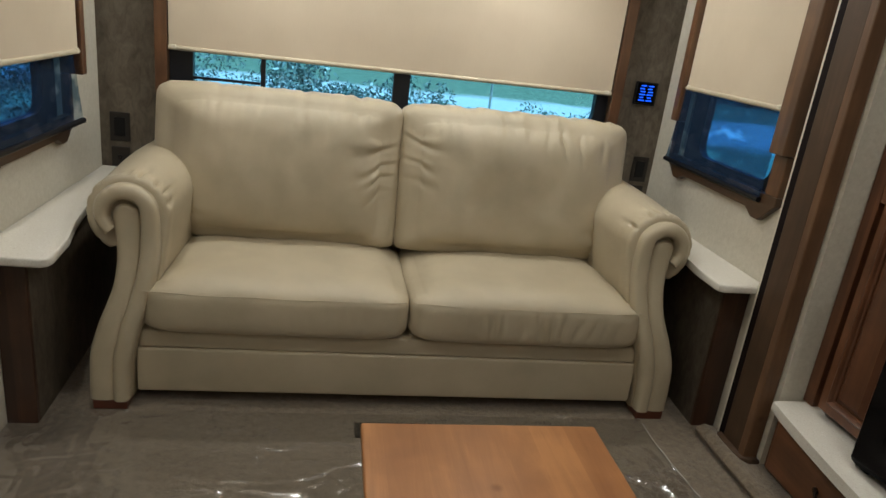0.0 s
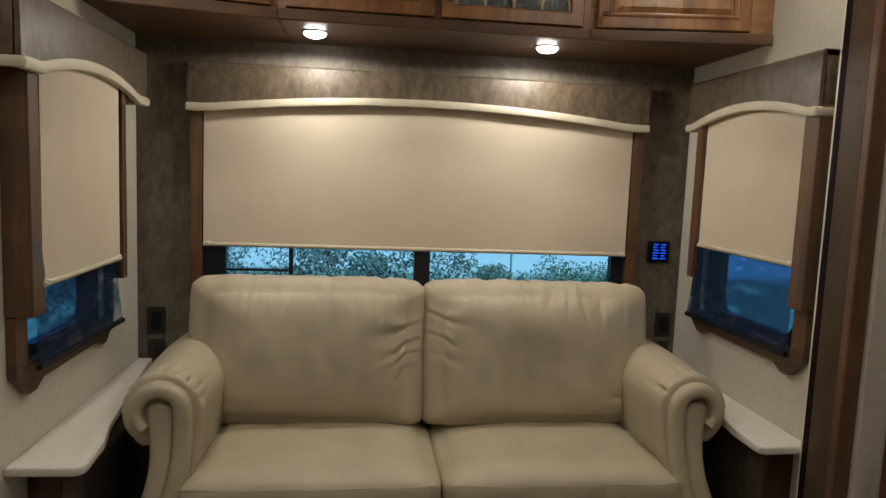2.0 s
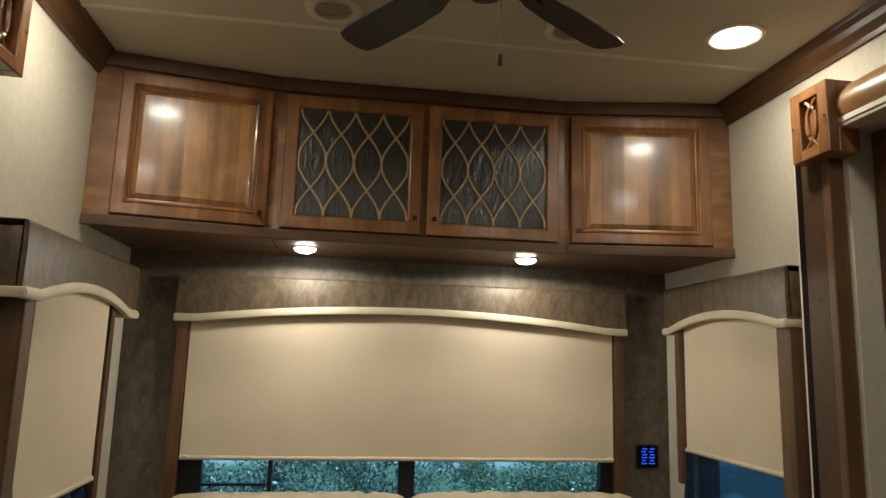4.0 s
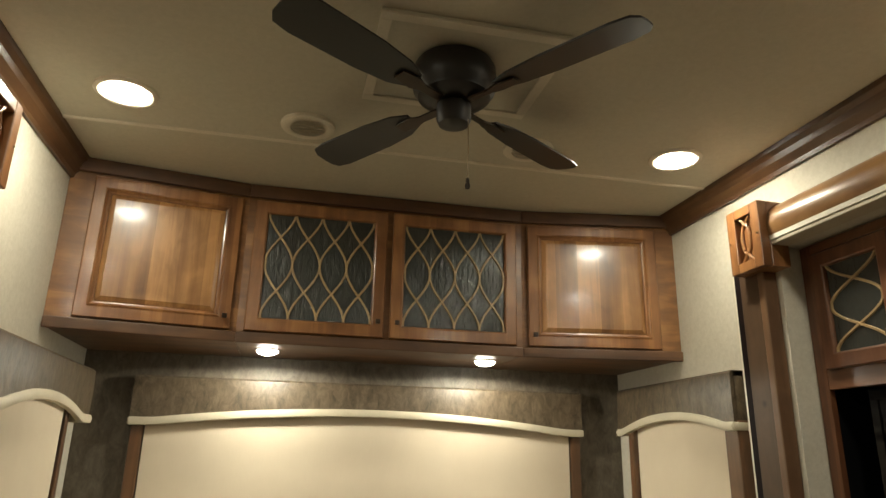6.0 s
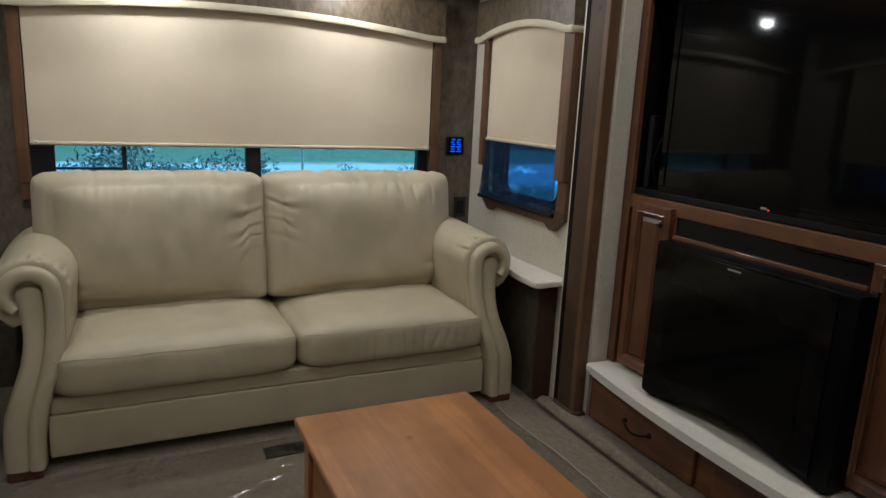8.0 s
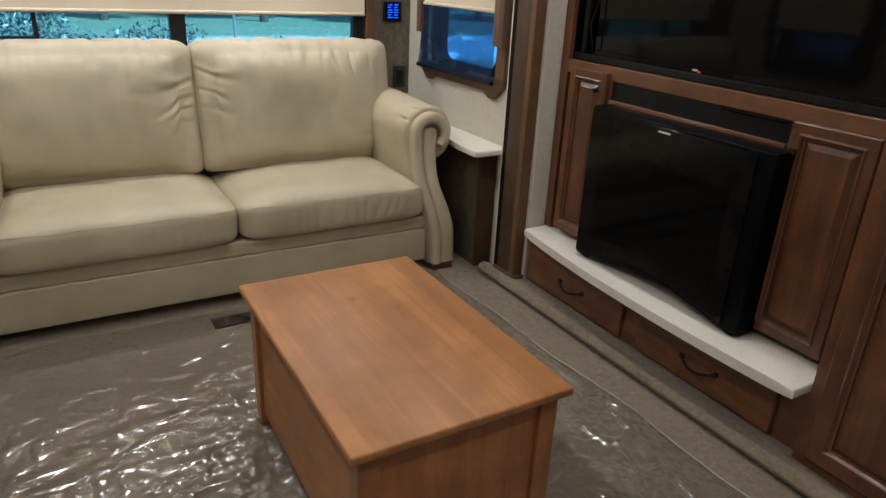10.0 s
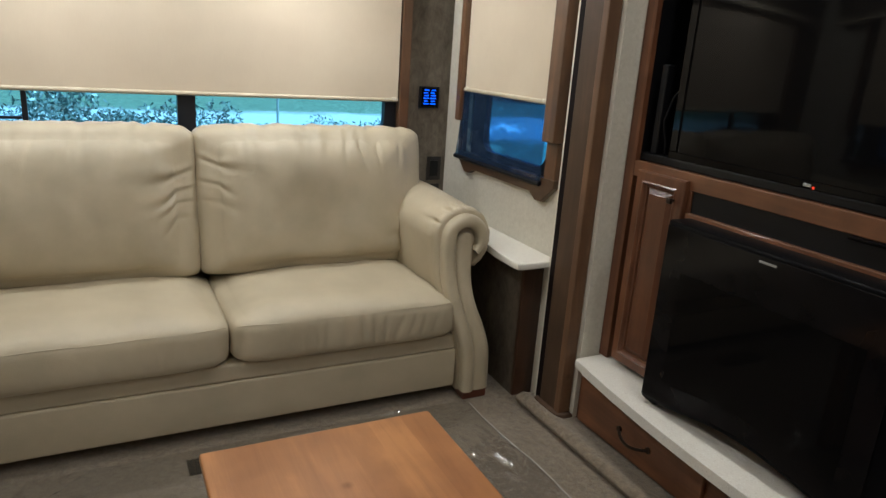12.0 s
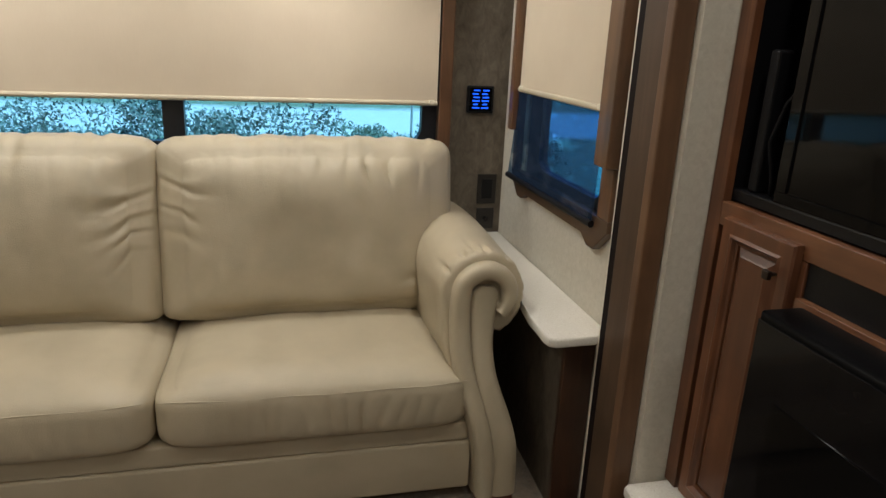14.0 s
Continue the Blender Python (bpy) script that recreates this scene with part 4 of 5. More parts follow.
def sofa():
    t = thing("sofa", (SC, 2.45, 0), "cream leather two-seat sofa with rolled arms and creased cushions", "sofa")
    X = lambda x: SC + x

    def lean(bm):
        """The scroll of an arm leans back a little towards its top."""
        for v in bm.verts:
            k = max(0.0, min(1.0, (v.co.z - 0.2) / 0.45))
            v.co.y += 0.085 * k * k * (3 - 2 * k) * max(0.0, min(1.0, (2.75 - v.co.y) / 0.45))
        return bm

    def column(path, radii, depth, y, sg, name, parent, label, squash=1.0):
        """A stuffed roll that follows a path in the front plane, flattened against the arm."""
        n = 20
        P = [Vector((X(sg * x), 0, z)) for x, z in path]
        bm = bmesh.new()
        R_ = []
        for k, p in enumerate(P):
            d = (P[min(k + 1, len(P) - 1)] - P[max(k - 1, 0)]).normalized()
            side = Vector((d.z, 0, -d.x))
            r = radii[k]
            ring = []
            for q in range(n):
                a = 2 * math.pi * q / n
                ca, sa = math.cos(a), math.sin(a)
                cs = math.copysign(abs(ca) ** 0.8, ca)
                ss = math.copysign(abs(sa) ** 0.75, sa)
                v = p + side * cs * r
                v.y = y + ss * depth * (1.0 if sa > 0 else squash)
                ring.append(bm.verts.new(v))
            R_.append(ring)
        for A, B in zip(R_, R_[1:]):
            for q in range(n):
                bm.faces.new((A[q], A[(q + 1) % n], B[(q + 1) % n], B[q]))
        bm.faces.new(R_[0]), bm.faces.new(R_[-1])
        return part(name, lean(bm), M_LEATHER, parent, label, smooth=True)

    def smooth_path(pts, steps=6):
        out = []
        for k in range(len(pts) - 1):
            p0, p1, p2, p3 = pts[max(k - 1, 0)], pts[k], pts[k + 1], pts[min(k + 2, len(pts) - 1)]
            for s_ in range(steps):
                u = s_ / steps
                out.append(tuple(0.5 * (2 * b_ + (c_ - a_) * u + (2 * a_ - 5 * b_ + 4 * c_ - d_) * u * u + (3 * b_ - a_ - 3 * c_ + d_) * u ** 3) for a_, b_, c_, d_ in zip(p0, p1, p2, p3)))
        return out + [tuple(pts[-1])]

    for sg in (-1, 1):
        out = arm_outline()
        bm = bmesh.new()
        ys = [2.122, 2.124, 2.130, 2.140, 2.150, 2.158, 2.165, 2.172, 2.178, 2.184, 2.190, 2.196, 2.203, 2.211, 2.220, 2.231, 2.244, 2.262, 2.29, 2.33, 2.38, 2.44, 2.52, 2.62, 2.72, 2.84, 2.91, 2.925]
        sc = [0.90, 0.97, 1.03, 1.055, 1.060, 1.060, 1.058, 1.055, 1.052, 1.050, 1.050, 1.051, 1.053, 1.056, 1.059, 1.063, 1.067, 1.073, 1.083, 1.096, 1.108, 1.122, 1.135, 1.145, 1.14, 1.10, 1.02, 0.92]
        R = []
        fine = []
        for (x0, z0), (x1, z1) in zip(out, out[1:] + out[:1]):
            far = math.hypot(x1 - x0, z1 - z0) < 0.05
            for s_ in range(3 if far else 2):
                u = s_ / (3 if far else 2)
                fine.append((x0 + (x1 - x0) * u, z0 + (z1 - z0) * u))
        for y, k in zip(ys, sc):
            ring = []
            for x, z in fine:
                dx, dz = x - AX, z - AZ
                rr = math.hypot(dx, dz)
                ang = math.atan2(dz, dx)
                kk = k if rr < 0.2 else 1 - (1 - k) * 0.25
                gather = 0.0
                if rr < 0.145 and 2.128 < y < 2.33:
                    ph = ang * 15 + 2.0 * math.sin(ang * 3.1 + sg) + 1.2 * math.sin(ang * 7.3)
                    fold = math.exp(-((y - 2.164) / 0.028) ** 2)
                    gather = -0.150 * fold * max(0.0, math.sin(ph)) ** 1.6 * (0.75 + 0.25 * math.sin(ang * 5 + 2 * sg))
                    gather -= 0.040 * math.exp(-((y - 2.215) / 0.040) ** 2) * max(0.0, math.sin(ph * 0.5 + 0.4)) ** 3
                gather += 0.010 * noise.noise(Vector((x * 6, y * 5, z * 6 + sg)))
                ring.append(bm.verts.new((X(sg * (AX + dx * (kk + gather))), y, AZ + dz * (kk + gather))))
            R.append(ring)
        n = len(fine)
        for A, B in zip(R, R[1:]):
            for i in range(n):
                bm.faces.new((A[i], A[(i + 1) % n], B[(i + 1) % n], B[i]))
        bm.faces.new(R[0]), bm.faces.new(R[-1])
        a = part("arm", lean(bm), M_LEATHER, t, smooth=True)
        # outer roll: up the inner side, over the scroll and down to its outer end
        roll = [(0.912, 0.036), (0.910, 0.12), (0.903, 0.20), (0.880, 0.30), (0.852, 0.39), (0.836, 0.48), (0.832, 0.57), (0.834, 0.635)]
        for k in range(1, 10):
            q = math.pi - math.pi * 1.28 * k / 9
            roll.append((0.905 + 0.071 * math.cos(q), 0.645 + 0.071 * math.sin(q)))
        path = smooth_path(roll, 5)
        m_ = len(path)
        rad = [0.026 + 0.004 * math.sin(math.pi * min(1, k / (m_ * 0.55))) - 0.008 * max(0.0, k / m_ - 0.8) / 0.2 for k in range(m_)]
        column(path, rad, 0.034, 2.112, sg, "front_roll", a, "padded roll round the front of the arm")
        # inner tongue: from the foot up to the middle of the scroll
        core = [(0.968, 0.036), (0.966, 0.12), (0.960, 0.20), (0.940, 0.29), (0.915, 0.37), (0.900, 0.45), (0.897, 0.53), (0.900, 0.60), (0.904, 0.645), (0.905, 0.672)]
        path = smooth_path(core, 5)
        m_ = len(path)
        rad = []
        for x, z in path:
            w = 0.044 if z < 0.2 else 0.044 - 0.010 * min(1.0, (z - 0.2) / 0.2)
            w = w + 0.007 * max(0.0, min(1.0, (z - 0.50) / 0.10))
            if z > 0.640:
                w *= math.sqrt(max(0.04, 1 - ((z - 0.640) / 0.034) ** 2))
            rad.append(w)
        column(path, rad, 0.030, 2.118, sg, "front_panel", a, "padded tongue at the front of the arm")
        x0, x1 = sorted((X(sg * 0.895), X(sg * 1.00)))
        part("foot", box(x0, x1, 2.092, 2.180, 0.0005, 0.0345, 0.004), M_FOOT, t, "reddish brown wooden foot")
        part("foot", box(x0, x1, 2.82, 2.90, 0.0005, 0.034, 0.004), M_FOOT, t, "reddish brown wooden foot")
    part("base_panel", box(X(-0.875), X(0.875), 2.136, 2.88, 0.045, 0.2065, 0.010, 3), M_LEATHER, t, smooth=True)
    part("front_rail", box(X(-0.868), X(0.868), 2.140, 2.88, 0.2070, 0.272, 0.010, 3), M_LEATHER, t, smooth=True)
    part("back_frame", soft_box(SC, 2.845, 0.51, 1.80, 0.15, 0.80, 24, 4, 16, 7.0), M_LEATHER, t, smooth=True)

    def seat(x0, x1, lean_in, seed):
        cx, sx = (x0 + x1) / 2, x1 - x0
        def fn(u, v, w, co):
            top = max(0, w)
            co.z += 0.030 * top * (1 - u ** 4) * (1 - 0.5 * v * v)
            if v < -0.2:
                s_ = (-v - 0.2) / 0.8
                co.y -= 0.018 * s_ * (1 - u ** 6) * (1 - w * w * 0.7)
                d = 0.5 + 0.5 * math.sin(co.x * 120 + 5 * noise.noise(Vector((co.x * 7, seed, co.z * 5))))
                env = math.exp(-((u - (0.1 if lean_in > 0 else 0.6)) / 0.55) ** 2) * max(0, 1 - abs(w + 0.1)) * s_
                co.y += (0.0085 if lean_in > 0 else 0.002) * d ** 3 * env
            co.z += (0.011 * noise.noise(Vector((co.x * 4.5 + seed, co.y * 4.5, 0))) + 0.002 * noise.noise(Vector((co.x * 16 + seed, co.y * 16, 0)))) * top
            co.z -= 0.0018 * math.exp(-((w - 0.72) / 0.06) ** 2) * (v < -0.9)
            return co
        bm = soft_box(cx, 2.415, 0.352, sx, 0.620, 0.178, 110, 34, 14, 6.0, fn, "uv", 12.0)
        c = part("seat_cushion", bm, M_LEATHER, t, "plump leather seat cushion", smooth=True)
        zt = 0.418
        pts = [(x0 + 0.02 + (sx - 0.04) * i / 20, 2.0965 + 0.016 * abs(2 * i / 20 - 1) ** 4, zt + 0.0015 * math.sin(i)) for i in range(21)]
        part("seam", tube(pts, 0.0018, 6), M_LEATHER, c, smooth=True)

    seat(SC - 0.862, SC + 0.013, -1, 1.0)
    seat(SC + 0.010, SC + 0.868, 1, 5.0)

    def back(x0, x1, sg, seed):
        """sg: the side (in u) at which the two back cushions meet."""
        cx, sx = (x0 + x1) / 2, x1 - x0
        z0, z1 = 0.445, 1.010
        def fn(u, v, w, co):
            co.y += 0.10 * (co.z - z0) / (z1 - z0)
            edge = (1 - u ** 4) * (1 - w ** 4)
            if v < 0:
                co.y -= 0.035 * edge
                d1 = 1 - sg * u
                wob = noise.noise(Vector((u * 2.2, w * 2.2, seed)))
                for w0, slope, ln, dp, broad in CREASES[sg > 0]:
                    # a fold that starts near the meeting edge and dies out along its length
                    off = w - (w0 + slope * d1 + 0.9 * d1 * d1 + 0.02 * noise.noise(Vector((d1 * 4, w0 * 9, seed))))
                    wid = (0.026 + 0.09 * d1) * broad
                    fade = math.exp(-(d1 / ln) ** 2) * min(1.0, d1 / 0.05 + 0.35)
                    co.y += dp * fade * math.exp(-(off / wid) ** 2)
                    co.y -= 0.6 * dp * fade * math.exp(-((off - 2.1 * wid) / (1.3 * wid)) ** 2)
                hang = math.exp(-((w - 0.80) / 0.24) ** 2)
                pk = (1 - abs(math.sin(co.x * (44 if sg < 0 else 30) + 0.35 * w + 2.5 * noise.noise(Vector((co.x * 7, seed, 1 + w)))))) ** 2
                mask = math.exp(-((u - (0.52 if sg < 0 else 0.1)) / 0.34) ** 2)
                co.y += (0.020 if sg < 0 else 0.008) * pk * hang * mask
            co.y += 0.016 * noise.noise(Vector((co.x * 3.4, seed, co.z * 3.4))) + 0.0035 * noise.noise(Vector((co.x * 13, seed, co.z * 9)))
            if w > 0.3:
                co.z -= 0.020 * abs(u) ** 6 * (w - 0.3)
                co.z += (0.007 * noise.noise(Vector((co.x * 14, seed, 3))) + 0.006 * noise.noise(Vector((co.x * 33, seed, 5)))) * w
            if v < 0:
                oc = math.hypot(1 + sg * u, w + 0.62)
                fo = math.sin(math.atan2(w + 0.62, 1 + sg * u + 0.12) * 6 + seed)
                co.y += 0.009 * max(0, fo) ** 2 * math.exp(-((oc - 0.20) / 0.17) ** 2)
            return co
        bm = soft_box(cx, 2.615, (z0 + z1) / 2, sx, 0.20, z1 - z0, 120, 12, 72, 3.6, fn, "uw", 20.0)
        part("back_cushion", bm, M_LEATHER, t, "plump leather back cushion with gathered creases", smooth=True)

    back(SC - 0.928, SC - 0.017, 1, 2.0)
    back(SC - 0.027, SC + 0.908, -1, 7.0)
    return t


sofa()


# ---- end cabinets and their ledges ----
def end_cabinet(xw, s, y0, xin, name_label):
    t = thing("end_cabinet", (xw, y0, 0), name_label, "cabinet", "low cabinets beside the sofa")
    a, b = sorted((xin, xw - s * 0.002))
    part("body", prism([(a, y0 + 0.018), (b, y0 + 0.018), (b, 2.98), ((a + .03) if s > 0 else a, 2.98)] if s > 0 else [(a, y0 + 0.018), (b, y0 + 0.018), (b - .03, 2.98), (a, 2.98)], 0.0, 0.571, "z"), M_BACK, t)
    part("front_panel", box(a - 0.001, b, y0, y0 + 0.0175, 0.0, 0.571, 0.002), M_DARKW, t, "reddish brown front panel")
    return t


end_cabinet(WR, 1, 2.055, 1.398, "narrow dark walnut cabinet under the ledge beside the television wall")
end_cabinet(WL, -1, 2.005, -0.838, "narrow dark walnut cabinet under the ledge facing the television wall")


def ledge(pts, label, at):
    bm = prism(pts, 0.572, 0.600, "z", 0.007, 3)
    return solid("ledge_top", bm, M_STONE, label, "countertop", "white ledges beside the sofa", smooth=True, at=at)


ledge([(WR - .002, 1.975), (1.330, 1.968), (1.312, 1.980), (1.306, 2.003), (1.312, 2.13), (1.335, 2.30), (1.418, 2.980), (WR - .002, 2.980)], "speckled white ledge on the walnut cabinet beside the television wall", (WR, 2.4, 0.58))
ledge([(WL + .002, 1.880), (-0.745, 1.876), (-0.727, 1.890), (-0.722, 1.915), (-0.735, 2.06), (-0.770, 2.22), (-0.868, 2.980), (WL + .002, 2.980)], "speckled white ledge on the walnut cabinet facing the television wall", (WL, 2.4, 0.58))


# ---- coffee table ----
def coffee_table():
    x0, x1, y0, y1, h = 0.108, 0.662, 0.505, 1.355, 0.456
    t = thing("coffee_table", ((x0 + x1) / 2, (y0 + y1) / 2, 0), "honey-coloured wooden coffee table on plastic-covered carpet", "table")
    part("tabletop", box(x0, x1, y0, y1, h - 0.022, h, 0.006, 3), M_TABLE, t, smooth=True)
    i = 0.024
    g = 0.050
    for a in (x0 + i, x1 - i - g):
        for b in (y0 + i, y1 - i - g):
            part("leg", box(a, a + g, b, b + g, 0.006, h - 0.023, 0.003), M_TABLEZ, t)
    lo = 0.045
    part("side_panel", box(x0 + i + 0.012, x0 + i + 0.030, y0 + i + g, y1 - i - g, lo, h - 0.023), M_TABLE, t)
    part("side_panel", box(x1 - i - 0.030, x1 - i - 0.012, y0 + i + g, y1 - i - g, lo, h - 0.023), M_TABLE, t)
    part("end_panel", box(x0 + i + g, x1 - i - g, y0 + i + 0.012, y0 + i + 0.030, lo, h - 0.023), M_TABLEZ, t)
    part("end_panel", box(x0 + i + g, x1 - i - g, y1 - i - 0.030, y1 - i - 0.012, lo, h - 0.023), M_TABLEZ, t)
    return t


coffee_table()


# ---- television cabinet wall ----
def tv_wall():
    t = thing("television_cabinet", (FX, 1.06, 0.036), "tall cherry wall cabinet holding a television and an electric fireplace", "cabinet")
    Y0, Y1 = 0.402, SLY - 0.004
    M = pose(FX, Y1, 0, 0, 0, -90)      # x along -y, forward is -x
    def U(y):
        return Y1 - y
    part("body", box(FX + 0.022, 2.04, Y0, Y1, 0.30, 1.018), M_CHERRY, t)
    part("upper_body", box(FX + 0.022, 2.04, Y0, Y1, 1.800, 2.258), M_CHERRY, t)
    part("recess_side", box(FX + 0.022, 1.80, Y1 - 0.035, Y1, 1.0185, 1.7995), M_BLACK, t, "black side of the television recess")
    part("recess_side", box(FX + 0.022, 1.80, Y0, Y0 + 0.020, 1.0185, 1.7995), M_BLACK, t, "black side of the television recess")
    part("recess_back", box(1.801, 2.04, Y0, Y1, 1.0185, 1.7995), M_BLACK, t, "black back of the television recess")
    def board(name, ya, yb, za, zb, m=M_CHERRY, fwd=0.0, th=0.0215):
        return part(name, box(FX - fwd, FX - fwd + th, min(ya, yb), max(ya, yb), za, zb, 0.002), m, t)
    board("stile", Y1, Y1 - 0.045, 0.292, 2.257)
    board("stile", Y0, Y0 + 0.03, 0.292, 2.257)
    board("rail", Y1 - 0.0455, Y0 + 0.0305, 0.972, 1.024, M_CHERRYX)
    board("rail", Y1 - 0.0455, Y0 + 0.0305, 1.782, 1.850, M_CHERRYX)
    board("rail", Y1 - 0.0455, Y0 + 0.0305, 2.225, 2.257, M_CHERRYX)
    board("stile", 1.525, 1.462, 0.292, 0.9715)
    board("stile", 0.712, 0.672, 0.292, 0.9715)
    board("rail", 1.4615, 0.7125, 0.874, 0.904, M_CHERRYX, 0.012, 0.0335)
    board("rail", 1.4615, 0.7125, 0.292, 0.335, M_CHERRYX)
    raised_door(t, M, U(1.690), 0.318, 0.215, 0.682, M_CHERRY, M_CHERRY, rail=0.040, knob_at=(0.180, 0.615))
    raised_door(t, M, U(0.702), 0.318, 0.258, 0.660, M_CHERRY, M_CHERRY, rail=0.040, knob_at=(0.034, 0.580))
    lattice_door(t, M, U(1.712), 1.842, 0.300, 0.374, 1, M_CHERRY, rail=0.050, knob_at=(0.275, 0.075))
    raised_door(t, M, U(1.392), 1.842, 0.320, 0.374, M_CHERRY, M_CHERRY, rail=0.050, knob_at=(0.290, 0.075))
    raised_door(t, M, U(1.060), 1.842, 0.320, 0.374, M_CHERRY, M_CHERRY, rail=0.050, knob_at=(0.030, 0.075))
    lattice_door(t, M, U(0.730), 1.842, 0.300, 0.374, 1, M_CHERRY, rail=0.050, knob_at=(0.028, 0.075))
    part("slot_panel", box(FX + 0.004, FX + 0.020, 0.715, 1.459, 0.9045, 0.9715), M_BLACK, t, "black media slot panel")
    part("slot_gloss", box(FX - 0.006, FX + 0.003, 0.722, 0.960, 0.960, 0.969, 0.003), M_BLACKG, t, "thin glossy black strip")
    return t


tv_wall()


def hearth():
    t = thing("drawer_unit", (1.48, 1.06, 0.036), "low cherry drawer base under the white hearth ledge", "drawer unit")
    Y0, Y1 = 0.402, SLY - 0.006
    part("body", box(1.505, 2.04, Y0, Y1, 0.0365, 0.256), M_CHERRYX, t)
    for a, b in ((1.748, 1.158), (1.070, 0.500)):
        d = part("drawer", box(1.487, 1.504, b, a, 0.046, 0.238, 0.006, 3), M_CHERRYX, t, "cherry drawer front")
        m = (a + b) / 2
        z = 0.132
        pts = [(1.487, m + 0.070, z)] + [(1.487 - 0.028 * math.sin(math.pi * k / 10) ** 0.6, m + 0.070 - 0.140 * k / 10, z - 0.016 * math.sin(math.pi * k / 10)) for k in range(1, 10)] + [(1.487, m - 0.070, z)]
        part("pull", tube(pts, 0.0052, 8), M_BRONZE, d, "curved dark bronze pull", smooth=True)
        for q in (0.070, -0.070):
            part("pull_foot", cyl(0.011, 0.006, 14, at=(1.485, m + q, z), axis="x"), M_BRONZE, d)
    bow = lambda y: 1.380 + 0.075 * (abs(y - 0.83) / 0.93) ** 2.2
    ys = [Y0 + 0.002 + (Y1 - Y0 - 0.014) * k / 24 for k in range(25)]
    pts = [(2.04, Y0)] + [(bow(y), y) for y in ys] + [(bow(Y1) + 0.010, Y1 - 0.004), (2.04, Y1 - 0.004)]
    solid("hearth_ledge", prism(pts, 0.257, 0.291, "z", 0.009, 3), M_STONE, "speckled white bow-fronted hearth ledge under the fireplace", "countertop", smooth=True, at=(1.6, 1.06, 0.27))
    return t


hearth()


def fireplace():
    t = thing("electric_fireplace", (1.50, 1.05, 0.291), "black electric fireplace with an arched lower edge and dark glass", "fireplace")
    y0, y1, zt, zb = 0.668, 1.440, 0.893, 0.306
    def low(y, lift=0.052, base=zb):
        u = (y - (y0 + y1) / 2) / ((y1 - y0) / 2)
        return base + lift * max(0.0, math.cos(u * math.pi / 2)) ** 1.6
    n = 28
    ys = [y0 + (y1 - y0) * i / n for i in range(n + 1)]
    out = [(y, low(y)) for y in ys] + [(y1, zt), (y0, zt)]
    part("housing", prism(out, 1.470, FX - 0.001, "x", 0.012, 3), M_FIRE, t, "matt black housing", smooth=True)
    gy = [y0 + 0.058 + (y1 - y0 - 0.066) * i / n for i in range(n + 1)]
    gl = [(y, low(y, 0.052, zb + 0.014)) for y in gy] + [(gy[-1], zt - 0.012), (gy[0], zt - 0.012)]
    part("glass", prism(gl, 1.4645, 1.469, "x", 0.002), M_FGLASS, t, "dark glossy glass")
    iy = [y0 + 0.125 + (y1 - y0 - 0.21) * i / n for i in range(n + 1)]
    inner = [(y, low(y, 0.045, zb + 0.080)) for y in iy] + [(iy[-1], zt - 0.14), (iy[0], zt - 0.14)]
    part("fire_opening", prism(inner, 1.4628, 1.464, "x"), M_BLACKG, t, "glossy darker viewing area")
    part("maker_plate", box(1.4615, 1.464, 1.053, 1.105, 0.8635, 0.8695, 0.001), M_GREY, t, "small grey maker's plate")
    for y in (y0 + 0.02, y1 - 0.05):
        part("foot", box(1.49, 1.545, y, y + 0.03, 0.2915, 0.325, 0.003), M_FIRE, t)
    return t


fireplace()


def television():
    t = thing("television", (1.60, 1.03, 1.40), "large black flat television in the cherry wall cabinet, switched off", "television")
    y0, y1, z0, z1 = 0.440, 1.602, 1.052, 1.772
    x = 1.590
    part("housing", box(x + 0.009, x + 0.055, y0, y1, z0, z1, 0.006, 2), M_BLACK, t, "black housing")
    b = 0.030
    bm = box(x, x + 0.0085, y0, y1, z0, z0 + 0.022, 0.002)
    box(x, x + 0.0085, y0, y1, z1 - b, z1, 0.002, bm=bm)
    box(x, x + 0.0085, y0, y0 + b, z0 + 0.0225, z1 - b - 0.0005, 0.002, bm=bm)
    box(x, x + 0.0085, y1 - b, y1, z0 + 0.0225, z1 - b - 0.0005, 0.002, bm=bm)
    part("bezel", bm, M_BLACKG, t, "glossy black bezel")
    part("screen", box(x + 0.0045, x + 0.0085, y0 + b, y1 - b, z0 + 0.0225, z1 - b), M_BLACKG, t, "dark mirror-like screen")
    part("lower_bar", box(x + 0.004, x + 0.06, y0, 1.7375, 1.0245, 1.0515, 0.004, 2), M_BLACK, t, "black bar under the screen")
    part("maker_mark", box(x - 0.003, x - 0.0005, 1.095, 1.118, z0 + 0.006, z0 + 0.014, 0.001), M_GREY, t, "small round grey maker's mark")
    part("power_light", cyl(0.0035, 0.002, 12, at=(x - 0.0015, 1.088, z0 + 0.006), axis="x"), M_RED, t, "small red power light")
    part("side_mount", box(x + 0.012, x + 0.05, 1.672, 1.700, 1.052, 1.34, 0.006), M_BLACK, t, "black side bracket")
    cable = [(x + 0.03, y1 - 0.01, 1.30), (x + 0.015, 1.63, 1.24), (x + 0.012, 1.655, 1.16), (x + 0.02, 1.64, 1.09), (x + 0.03, 1.648, 1.0530)]
    part("cable", tube(cable, 0.004, 8), M_BLACK, t, "black cable beside the screen", smooth=True)
    return t


television()


